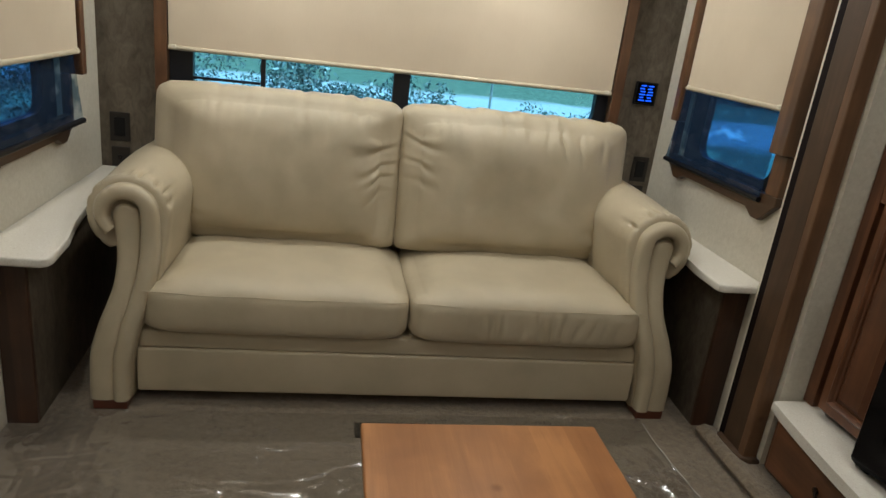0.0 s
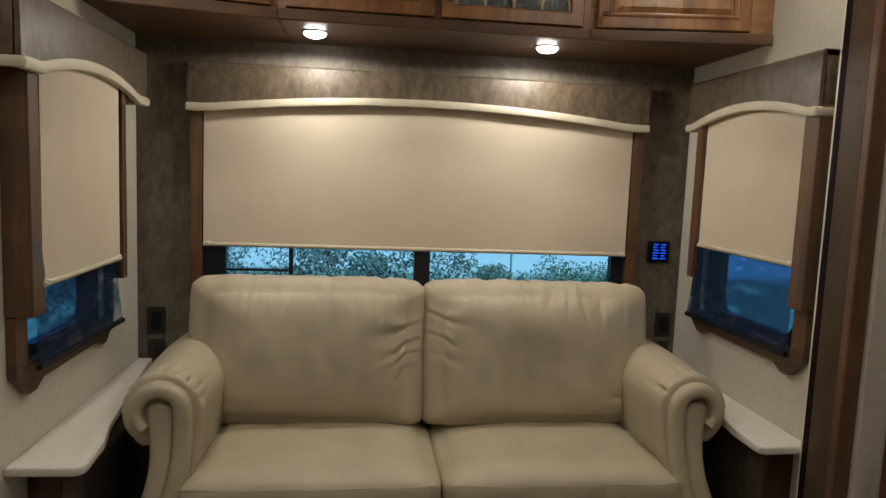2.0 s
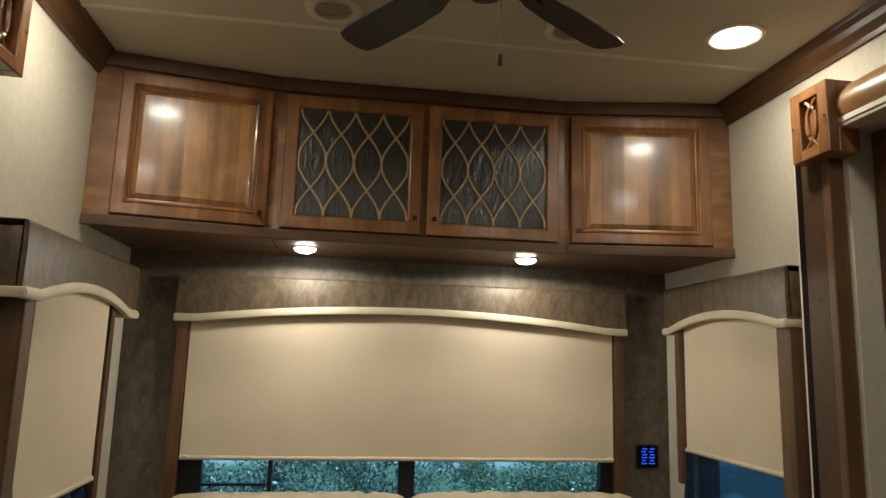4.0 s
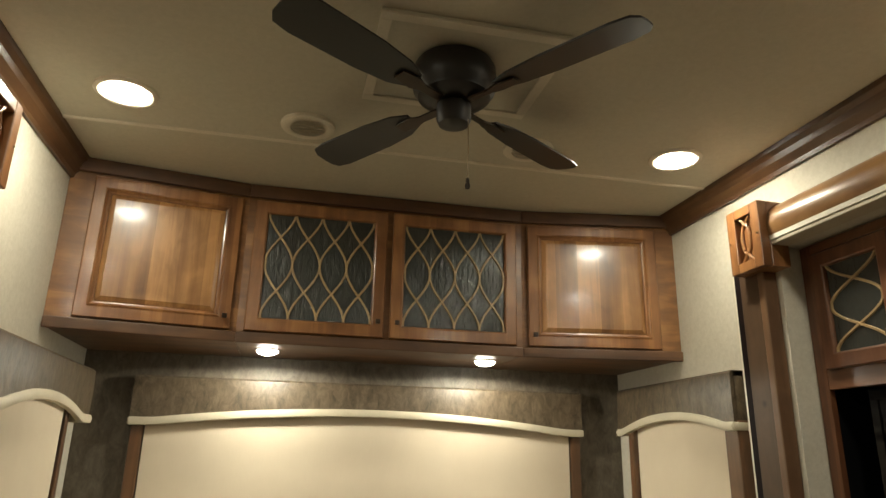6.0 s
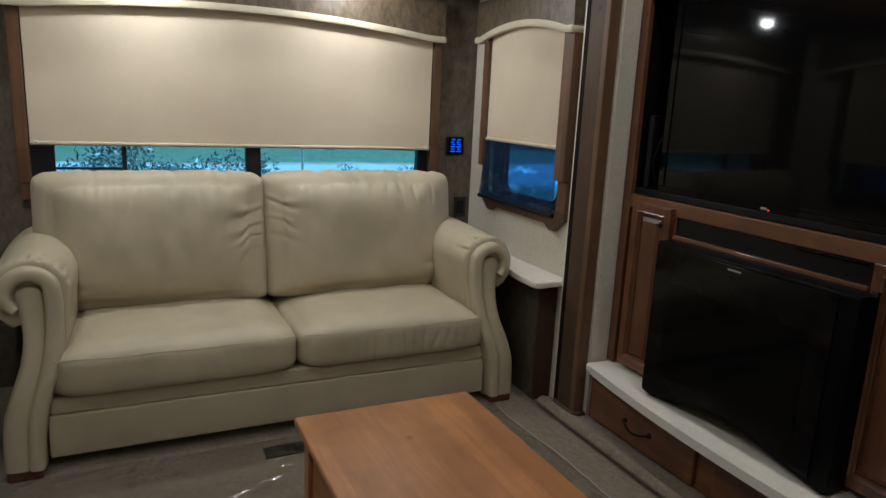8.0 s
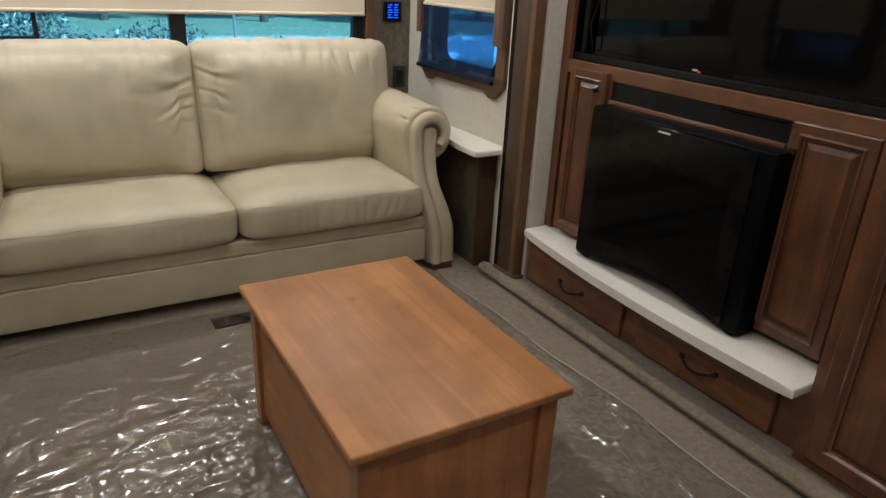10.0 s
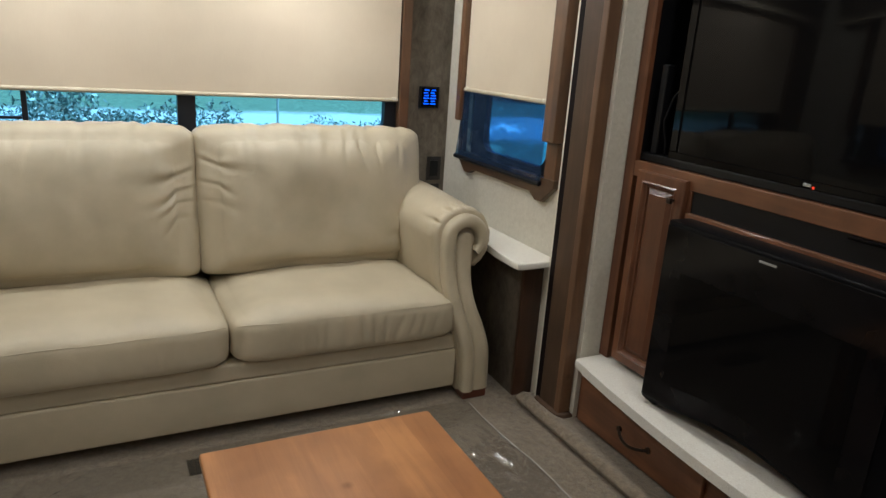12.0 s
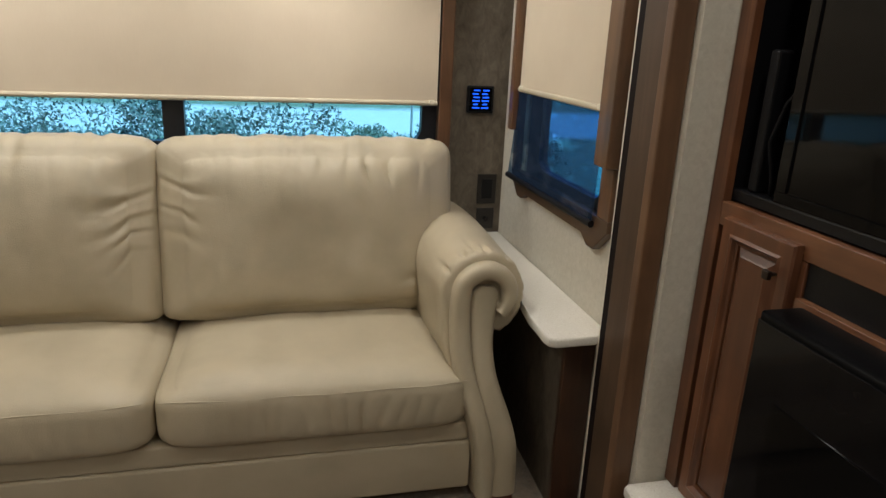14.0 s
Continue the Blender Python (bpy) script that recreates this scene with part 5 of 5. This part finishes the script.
def pantry():
    t = thing("tall_cabinet", (1.45, 0.0, 0.036), "tall cherry cabinet with raised-panel doors beside the hearth", "cabinet")
    part("body", box(1.470, 2.04, -0.58, 0.400, 0.0365, 2.255), M_CHERRY, t)
    M = pose(1.4695, 0.397, 0, 0, 0, -90)
    raised_door(t, M, 0.035, 0.075, 0.44, 1.02, M_CHERRY, M_CHERRY, rail=0.055, knob_at=(0.41, 0.93))
    raised_door(t, M, 0.035, 1.115, 0.44, 1.10, M_CHERRY, M_CHERRY, rail=0.055, knob_at=(0.41, 0.08))
    raised_door(t, M, 0.495, 0.075, 0.44, 1.02, M_CHERRY, M_CHERRY, rail=0.055, knob_at=(0.03, 0.93))
    raised_door(t, M, 0.495, 1.115, 0.44, 1.10, M_CHERRY, M_CHERRY, rail=0.055, knob_at=(0.03, 0.08))
    return t


pantry()


# ---- ceiling fan and vents ----
FANX, FANY = 0.277, 1.455


def ceiling_fan():
    t = thing("ceiling_fan", (FANX, FANY, CEIL), "dark bronze four-blade ceiling fan with a pull chain", "ceiling fan")
    part("motor", lathe([(0.086, -0.010), (0.104, -0.014), (0.112, -0.030), (0.114, -0.060), (0.110, -0.092), (0.098, -0.106), (0.097, -0.112), (0.084, -0.122), (0.052, -0.130), (0.02, -0.131)], 36, (FANX, FANY, CEIL)), M_FAN, t, smooth=True)
    part("switch_cup", lathe([(0.034, -0.130), (0.046, -0.134), (0.046, -0.176), (0.040, -0.190), (0.022, -0.198), (0.002, -0.200)], 28, (FANX, FANY, CEIL)), M_FAN, t, smooth=True)
    for k in range(4):
        ang = radians(FAN_TURN + 90 * k)
        Mb = Matrix.Translation((FANX, FANY, CEIL - 0.126)) @ Matrix.Rotation(ang, 4, "Z")
        tip = [(0.150, -0.026), (0.200, -0.046), (0.300, -0.056), (0.490, -0.060), (0.535, -0.052), (0.550, -0.030), (0.552, 0.0)]
        out = tip + [(x, -y) for x, y in reversed(tip[:-1])]
        bm = prism(out, -0.003, 0.003, "z", 0.001)
        bm.transform(Matrix.Rotation(radians(11), 4, "X"))
        b = part("blade", bm, M_FAN, t, "dark wooden blade", M=Mb)
        bm = prism([(0.055, -0.012), (0.120, -0.010), (0.150, -0.022), (0.205, -0.016), (0.205, 0.016), (0.150, 0.022), (0.120, 0.010), (0.055, 0.012)], -0.0105, -0.0045, "z", 0.001)
        bm.transform(Matrix.Rotation(radians(11), 4, "X"))
        part("blade_arm", bm, M_BRONZE, b, "curved metal blade arm", M=Mb)
    cx, cy = FANX + 0.032, FANY - 0.030
    part("pull_chain", tube([(cx, cy, CEIL - 0.185), (cx + 0.001, cy, CEIL - 0.28), (cx, cy, CEIL - 0.350)], 0.0014, 6), M_CHAIN, t)
    part("chain_bell", lathe([(0.002, 0.0), (0.005, -0.006), (0.0045, -0.014), (0.007, -0.022), (0.006, -0.030), (0.001, -0.032)], 14, (cx, cy, CEIL - 0.349)), M_BRONZE, t, smooth=True)
    return t


FAN_TURN = 35
ceiling_fan()


def fan_plate():
    x0, x1, y0, y1 = 0.052, 0.552, 1.265, 1.695
    bm = box(x0, x1, y0, y1, CEIL - 0.008, CEIL - 0.0005, 0.003)
    t = thing("ceiling_plate", (0.302, 1.48, CEIL), "square raised cream ceiling plate behind the fan", "ceiling panel")
    part("plate", bm, M_CEIL, t)
    e = 0.030
    bm = box(x0, x1, y0, y0 + e, CEIL - 0.014, CEIL - 0.0082, 0.002)
    box(x0, x1, y1 - e, y1, CEIL - 0.014, CEIL - 0.0082, 0.002, bm=bm)
    box(x0, x0 + e, y0 + e, y1 - e, CEIL - 0.014, CEIL - 0.0082, 0.002, bm=bm)
    box(x1 - e, x1, y0 + e, y1 - e, CEIL - 0.014, CEIL - 0.0082, 0.002, bm=bm)
    part("border", bm, M_WHITEP, t, "cream raised border")


fan_plate()


def round_vent(x, y):
    t = thing("ceiling_vent", (x, y, CEIL), "round cream ceiling vent with slanted louvres", "vent", "round ceiling vents")
    part("ring", lathe([(0.088, 0.0), (0.086, -0.010), (0.070, -0.016), (0.058, -0.012), (0.058, -0.004)], 36, (x, y, CEIL - 0.0005)), M_WHITEP, t, "cream ring", smooth=True)
    # No opening is cut; a flat black disc stands for the shade behind the louvres.
    part("throat", cyl(0.057, 0.002, 28, at=(x, y, CEIL - 0.003)), M_BLACK, t, "black disc standing for the shade in the throat")
    for k in range(-2, 3):
        yy = k * 0.020
        hw = math.sqrt(0.054 ** 2 - yy ** 2)
        bm = box(-hw, hw, -0.008, 0.008, -0.001, 0.001)
        part("louvre", bm, M_WHITEP, t, M=pose(x, y + yy, CEIL - 0.0105, 28))
    return t


round_vent(-0.098, 1.935)
round_vent(0.652, 1.915)


# ---- end wall fittings ----
def thermostat():
    x0, x1, z0, z1 = 1.327, 1.432, 1.068, 1.170
    t = thing("control_panel", ((x0 + x1) / 2, WB, (z0 + z1) / 2), "small black wall control panel with lit blue markings", "control panel")
    part("housing", box(x0, x1, WB - 0.014, WB - 0.0005, z0, z1, 0.004), M_BLACK, t, "black housing")
    part("face", box(x0 + 0.010, x1 - 0.010, WB - 0.0165, WB - 0.0142, z0 + 0.010, z1 - 0.008), M_BLACKG, t)
    for c in range(2):
        for r in range(6):
            xa = x0 + 0.020 + c * 0.036
            za = z0 + 0.0185 + r * 0.0128
            part("lit_bar", box(xa + (0.004 if r % 2 else 0), xa + 0.028 - (0.006 if r % 3 == 1 else 0), WB - 0.0178, WB - 0.0166, za, za + 0.0052), M_BLUE, t, "lit blue bar")
    return t


thermostat()


def outlet(x, z, w, h, kind):
    t = thing("wall_outlet", (x, WB, z), "dark brown wall outlet cover behind the sofa arm", "outlet", "outlets on the end wall")
    part("cover", box(x - w / 2, x + w / 2, WB - 0.007, WB - 0.0005, z - h / 2, z + h / 2, 0.003), M_OUTLET, t)
    if kind:
        part("face", box(x - w * .28, x + w * .28, WB - 0.0095, WB - 0.0072, z - h * .33, z + h * .33, 0.002), M_BLACK, t)
    else:
        part("jack", cyl(0.010, 0.008, 18, at=(x, WB - 0.0113, z), axis="y"), M_BLACK, t)
        part("jack_centre", cyl(0.003, 0.004, 10, at=(x, WB - 0.0175, z), axis="y"), M_BRONZE, t)
    return t


outlet(1.428, 0.775, 0.078, 0.118, 1)
outlet(1.428, 0.655, 0.072, 0.085, 0)
outlet(-0.850, 0.765, 0.078, 0.118, 1)
outlet(-0.850, 0.640, 0.072, 0.085, 0)


# ---- floor register and plastic film ----
def register():
    x0, x1, y0, y1 = 0.140, 0.410, 1.950, 2.035
    t = thing("floor_register", ((x0 + x1) / 2, (y0 + y1) / 2, 0), "black slotted floor register in the carpet before the sofa", "vent")
    part("tray", box(x0, x1, y0, y1, 0.0005, 0.0025), M_BLACK, t)
    n = 17
    for i in range(n):
        a = x0 + (x1 - x0) * i / n
        part("bar", box(a, a + 0.006, y0, y1, 0.003, 0.006), M_BRONZE, t)
    return t


register()


def film_sheet():
    """Clear protective film on the carpet, crinkled in patches and gathered round the table legs."""
    t = thing("plastic_film", (0.2, 0.2, 0), "clear crinkled protective plastic film laid over the carpet", "floor covering")
    bm = bmesh.new()
    x0, x1, y0, y1 = -0.93, 1.33, -2.0, 2.08
    nx, ny = 240, 420
    edge = lambda y: 1.220 + 0.020 * math.sin(y * 2.1 + 0.6) + 0.008 * math.sin(y * 9)
    V = []
    for i in range(nx + 1):
        row = []
        for j in range(ny + 1):
            x, y = x0 + (x1 - x0) * i / nx, y0 + (y1 - y0) * j / ny
            x = x if x < edge(y) - 0.1 else edge(y) - 0.1 + (x - edge(y) + 0.1) * 0.1 / (x1 - edge(y) + 0.1)
            pm = max(0.0, min(1.0, 0.35 + 2.2 * noise.noise(Vector((x * 3.1, y * 3.1, 4.0)))))
            h = 1 - abs(noise.noise(Vector((x * 9, y * 9, 0.3)))) * 2
            h2 = 1 - abs(noise.noise(Vector((x * 22, y * 22, 2.3)))) * 2
            z = (0.009 * max(0.0, h - 0.72) / 0.28 + 0.005 * max(0.0, h2 - 0.6) / 0.4) * pm
            for lx, ly in ((0.174, 1.273), (0.174, 0.543), (0.633, 1.273), (0.633, 0.543)):
                r = math.hypot(x - lx, y - ly)
                a = math.atan2(y - ly, x - lx)
                z += 0.0085 * max(0, math.sin(a * 13 + 2 * noise.noise(Vector((a * 2, r * 5, lx))))) ** 3 * math.exp(-((r - 0.10) / 0.10) ** 2)
            row.append(bm.verts.new((x, y, 0.0068 + z)))
        V.append(row)
    for i in range(nx):
        for j in range(ny):
            bm.faces.new((V[i][j], V[i + 1][j], V[i + 1][j + 1], V[i][j + 1]))
    ob = part("sheet", bm, M_FILM, t, "clear crinkled film", smooth=True)
    ob.visible_shadow = False
    line = [(edge(-2.0 + 4.05 * k / 90), -2.0 + 4.05 * k / 90, 0.0085 + 0.0025 * math.sin(k * 1.7) * math.sin(k * 0.6)) for k in range(91)]
    part("folded_edge", tube(line, 0.0022, 6), M_FILMEDGE, t, "pale folded edge", smooth=True)
    return t


film_sheet()


# ---- outdoors ----
def ground_mat():
    m, nt, b = mat("lawn_and_gravel")
    v = coords(nt)
    sep = nt.nodes.new("ShaderNodeSeparateXYZ")
    nt.links.new(v, sep.inputs[0])
    n1 = noise_tex(nt, v, 0.35, 6, 0.7)
    n2 = noise_tex(nt, v, 6.0, 6, 0.8)
    a = nt.nodes.new("ShaderNodeMath")
    a.operation = "MULTIPLY_ADD"
    nt.links.new(n1, a.inputs[0])
    a.inputs[1].default_value = 3.5
    nt.links.new(sep.outputs["Y"], a.inputs[2])
    d = nt.nodes.new("ShaderNodeMath")
    d.operation = "DIVIDE"
    d.inputs[1].default_value = 40.0
    nt.links.new(a.outputs[0], d.inputs[0])
    grass = ramp(nt, n2, [(0.38, (0.07, 0.11, 0.06)), (0.62, (0.27, 0.34, 0.22))])
    gravel = ramp(nt, n2, [(0.3, (0.52, 0.51, 0.49)), (0.7, (0.70, 0.69, 0.66))])
    band = ramp(nt, d.outputs[0], [(0.44, (0, 0, 0)), (0.47, (1, 1, 1)), (0.60, (1, 1, 1)), (0.63, (0, 0, 0))])
    c = mix(nt, 0.0, grass, gravel)
    mixn = c.node
    nt.links.new(band, mixn.inputs[0])
    nt.links.new(c, b.inputs["Base Color"])
    b.inputs["Roughness"].default_value = 0.95
    return m


M_GROUND = ground_mat()
M_LEAF = plain("dark_green_leaf", (0.045, 0.09, 0.035), 0.5, var=0.4, scale=3)
M_LEAF2 = plain("grey_shrub_leaf", (0.15, 0.19, 0.16), 0.35, var=0.5, scale=3)
M_LEAF3 = plain("grey_green_shrub_leaf", (0.14, 0.19, 0.13), 0.3, var=0.5, scale=3)
M_BARK = plain("brown_bark", (0.10, 0.075, 0.055), 0.9, var=0.3)
GZ = -0.95
structure("ground", box(-400, 400, -400, 400, GZ - 0.3, GZ), M_GROUND, "sunlit lawn with a pale gravel drive", category="ground")


def leaves(bm, c, r, n, size, rng, squash=0.8):
    for _ in range(n):
        d = Vector((rng.gauss(0, 1), rng.gauss(0, 1), rng.gauss(0, 1))).normalized() * r * rng.random() ** 0.4
        d.z *= squash
        p = c + d
        a = Euler((rng.uniform(-1.2, 1.2), rng.uniform(-1.2, 1.2), rng.uniform(0, 6.3))).to_matrix()
        s = size * rng.uniform(0.6, 1.3)
        q = [p + a @ Vector(k) for k in ((-s, 0, 0), (0, -s * .45, 0), (s, 0, 0), (0, s * .45, 0))]
        bm.faces.new([bm.verts.new(k) for k in q])


def tree(x, y, h, r, seed, leaf, n, size):
    rng = random.Random(seed)
    t = thing("tree", (x, y, GZ), "leafy green tree beyond the lawn", "tree", "trees beyond the window")
    part("trunk", cyl(0.16 * h / 6, h * 0.6, 10, 0.07 * h / 6, at=(x, y, GZ + h * 0.3)), M_BARK, t, "brown trunk")
    bm = bmesh.new()
    for k in range(9):
        a, q = rng.uniform(0, 6.3), rng.uniform(0.2, 0.75) * r
        leaves(bm, Vector((x + q * math.cos(a), y + q * math.sin(a), GZ + h * rng.uniform(0.35, 0.9))), r * rng.uniform(0.35, 0.6), n, size, rng)
    part("crown", bm, leaf, t, "loose leafy crown")
    return t


def shrub(x, y, h, r, seed, leaf, label):
    rng = random.Random(seed)
    t = thing("shrub", (x, y, GZ), label, "shrub", "shrubs outside the window")
    bm = bmesh.new()
    for k in range(7):
        a = rng.uniform(0, 6.3)
        join(bm, tube([(x, y, GZ), (x + r * .3 * math.cos(a), y + r * .3 * math.sin(a), GZ + h * .35), (x + r * .6 * math.cos(a), y + r * .6 * math.sin(a), GZ + h * .6)], 0.008, 5))
    part("stems", bm, M_BARK, t)
    bm = bmesh.new()
    for k in range(20):
        a, q = rng.uniform(0, 6.3), rng.uniform(0, 0.95) * r
        leaves(bm, Vector((x + q * math.cos(a), y + q * math.sin(a), GZ + h * rng.uniform(0.45, 0.93))), r * 0.36, 300, 0.024, rng)
    part("foliage", bm, leaf, t)
    return t


for _i, (_x, _y, _h, _r) in enumerate([(-0.35, 6.2, 1.85, 0.75), (0.45, 6.7, 1.75, 0.6), (-1.4, 6.8, 1.8, 0.8), (1.5, 7.6, 1.35, 0.6), (2.5, 8.2, 1.35, 0.7), (-2.6, 7.6, 1.8, 0.9), (3.6, 9.0, 1.2, 0.8)]):
    shrub(_x, _y, _h, _r, 20 + _i, M_LEAF2 if _i < 3 else M_LEAF3, "loose dark-leaved shrub on the lawn outside the window")
_rng = random.Random(9)
for _i in range(16):
    tree(-16 + 2.6 * _i + _rng.uniform(-1, 1), 31 + _rng.uniform(-2, 4), _rng.uniform(6, 9), _rng.uniform(2.2, 3.2), 50 + _i, M_LEAF, 420, 0.16)
for _i, (_x, _y) in enumerate([(19, 9), (22, 16), (26, 22), (17, 2), (24, 12), (-11, 3), (-15, 9), (-19, 16), (-12, -3), (-24, 22)]):
    tree(_x, _y, _rng.uniform(4.5, 6.5), _rng.uniform(1.9, 2.6), 90 + _i, M_LEAF, 300, 0.14)
structure("backdrop", box(-90, 90, 60, 61, GZ, GZ + 9), M_LEAF, "dark green line of far woods", category="backdrop")
structure("backdrop_east", box(60, 61, -60, 60, GZ, GZ + 9), M_LEAF, "dark green line of far woods", category="backdrop")
structure("backdrop_west", box(-61, -60, -60, 60, GZ, GZ + 9), M_LEAF, "dark green line of far woods", category="backdrop")


def bird_feeder_post(x, y):
    t = thing("garden_post", (x, y, GZ), "thin pale post standing on the lawn", "post")
    part("post", cyl(0.025, 1.5, 10, at=(x, y, GZ + 0.75)), M_GREY, t)
    return t


bird_feeder_post(3.2, 14.0)
# unseen slabs added over the roof and east side, so that daylight enters by the windows alone
structure("roof_light_block", box(-1.66, 2.11, -2.67, WB + 0.06, CEIL + 0.0505, CEIL + 0.09), M_WALL, "unseen slab added over the room to block daylight")
structure("east_light_block", box(2.0905, 2.12, -2.67, SLY + 0.04, -0.06, 2.6), M_WALL, "unseen slab added on the outer side to block daylight")
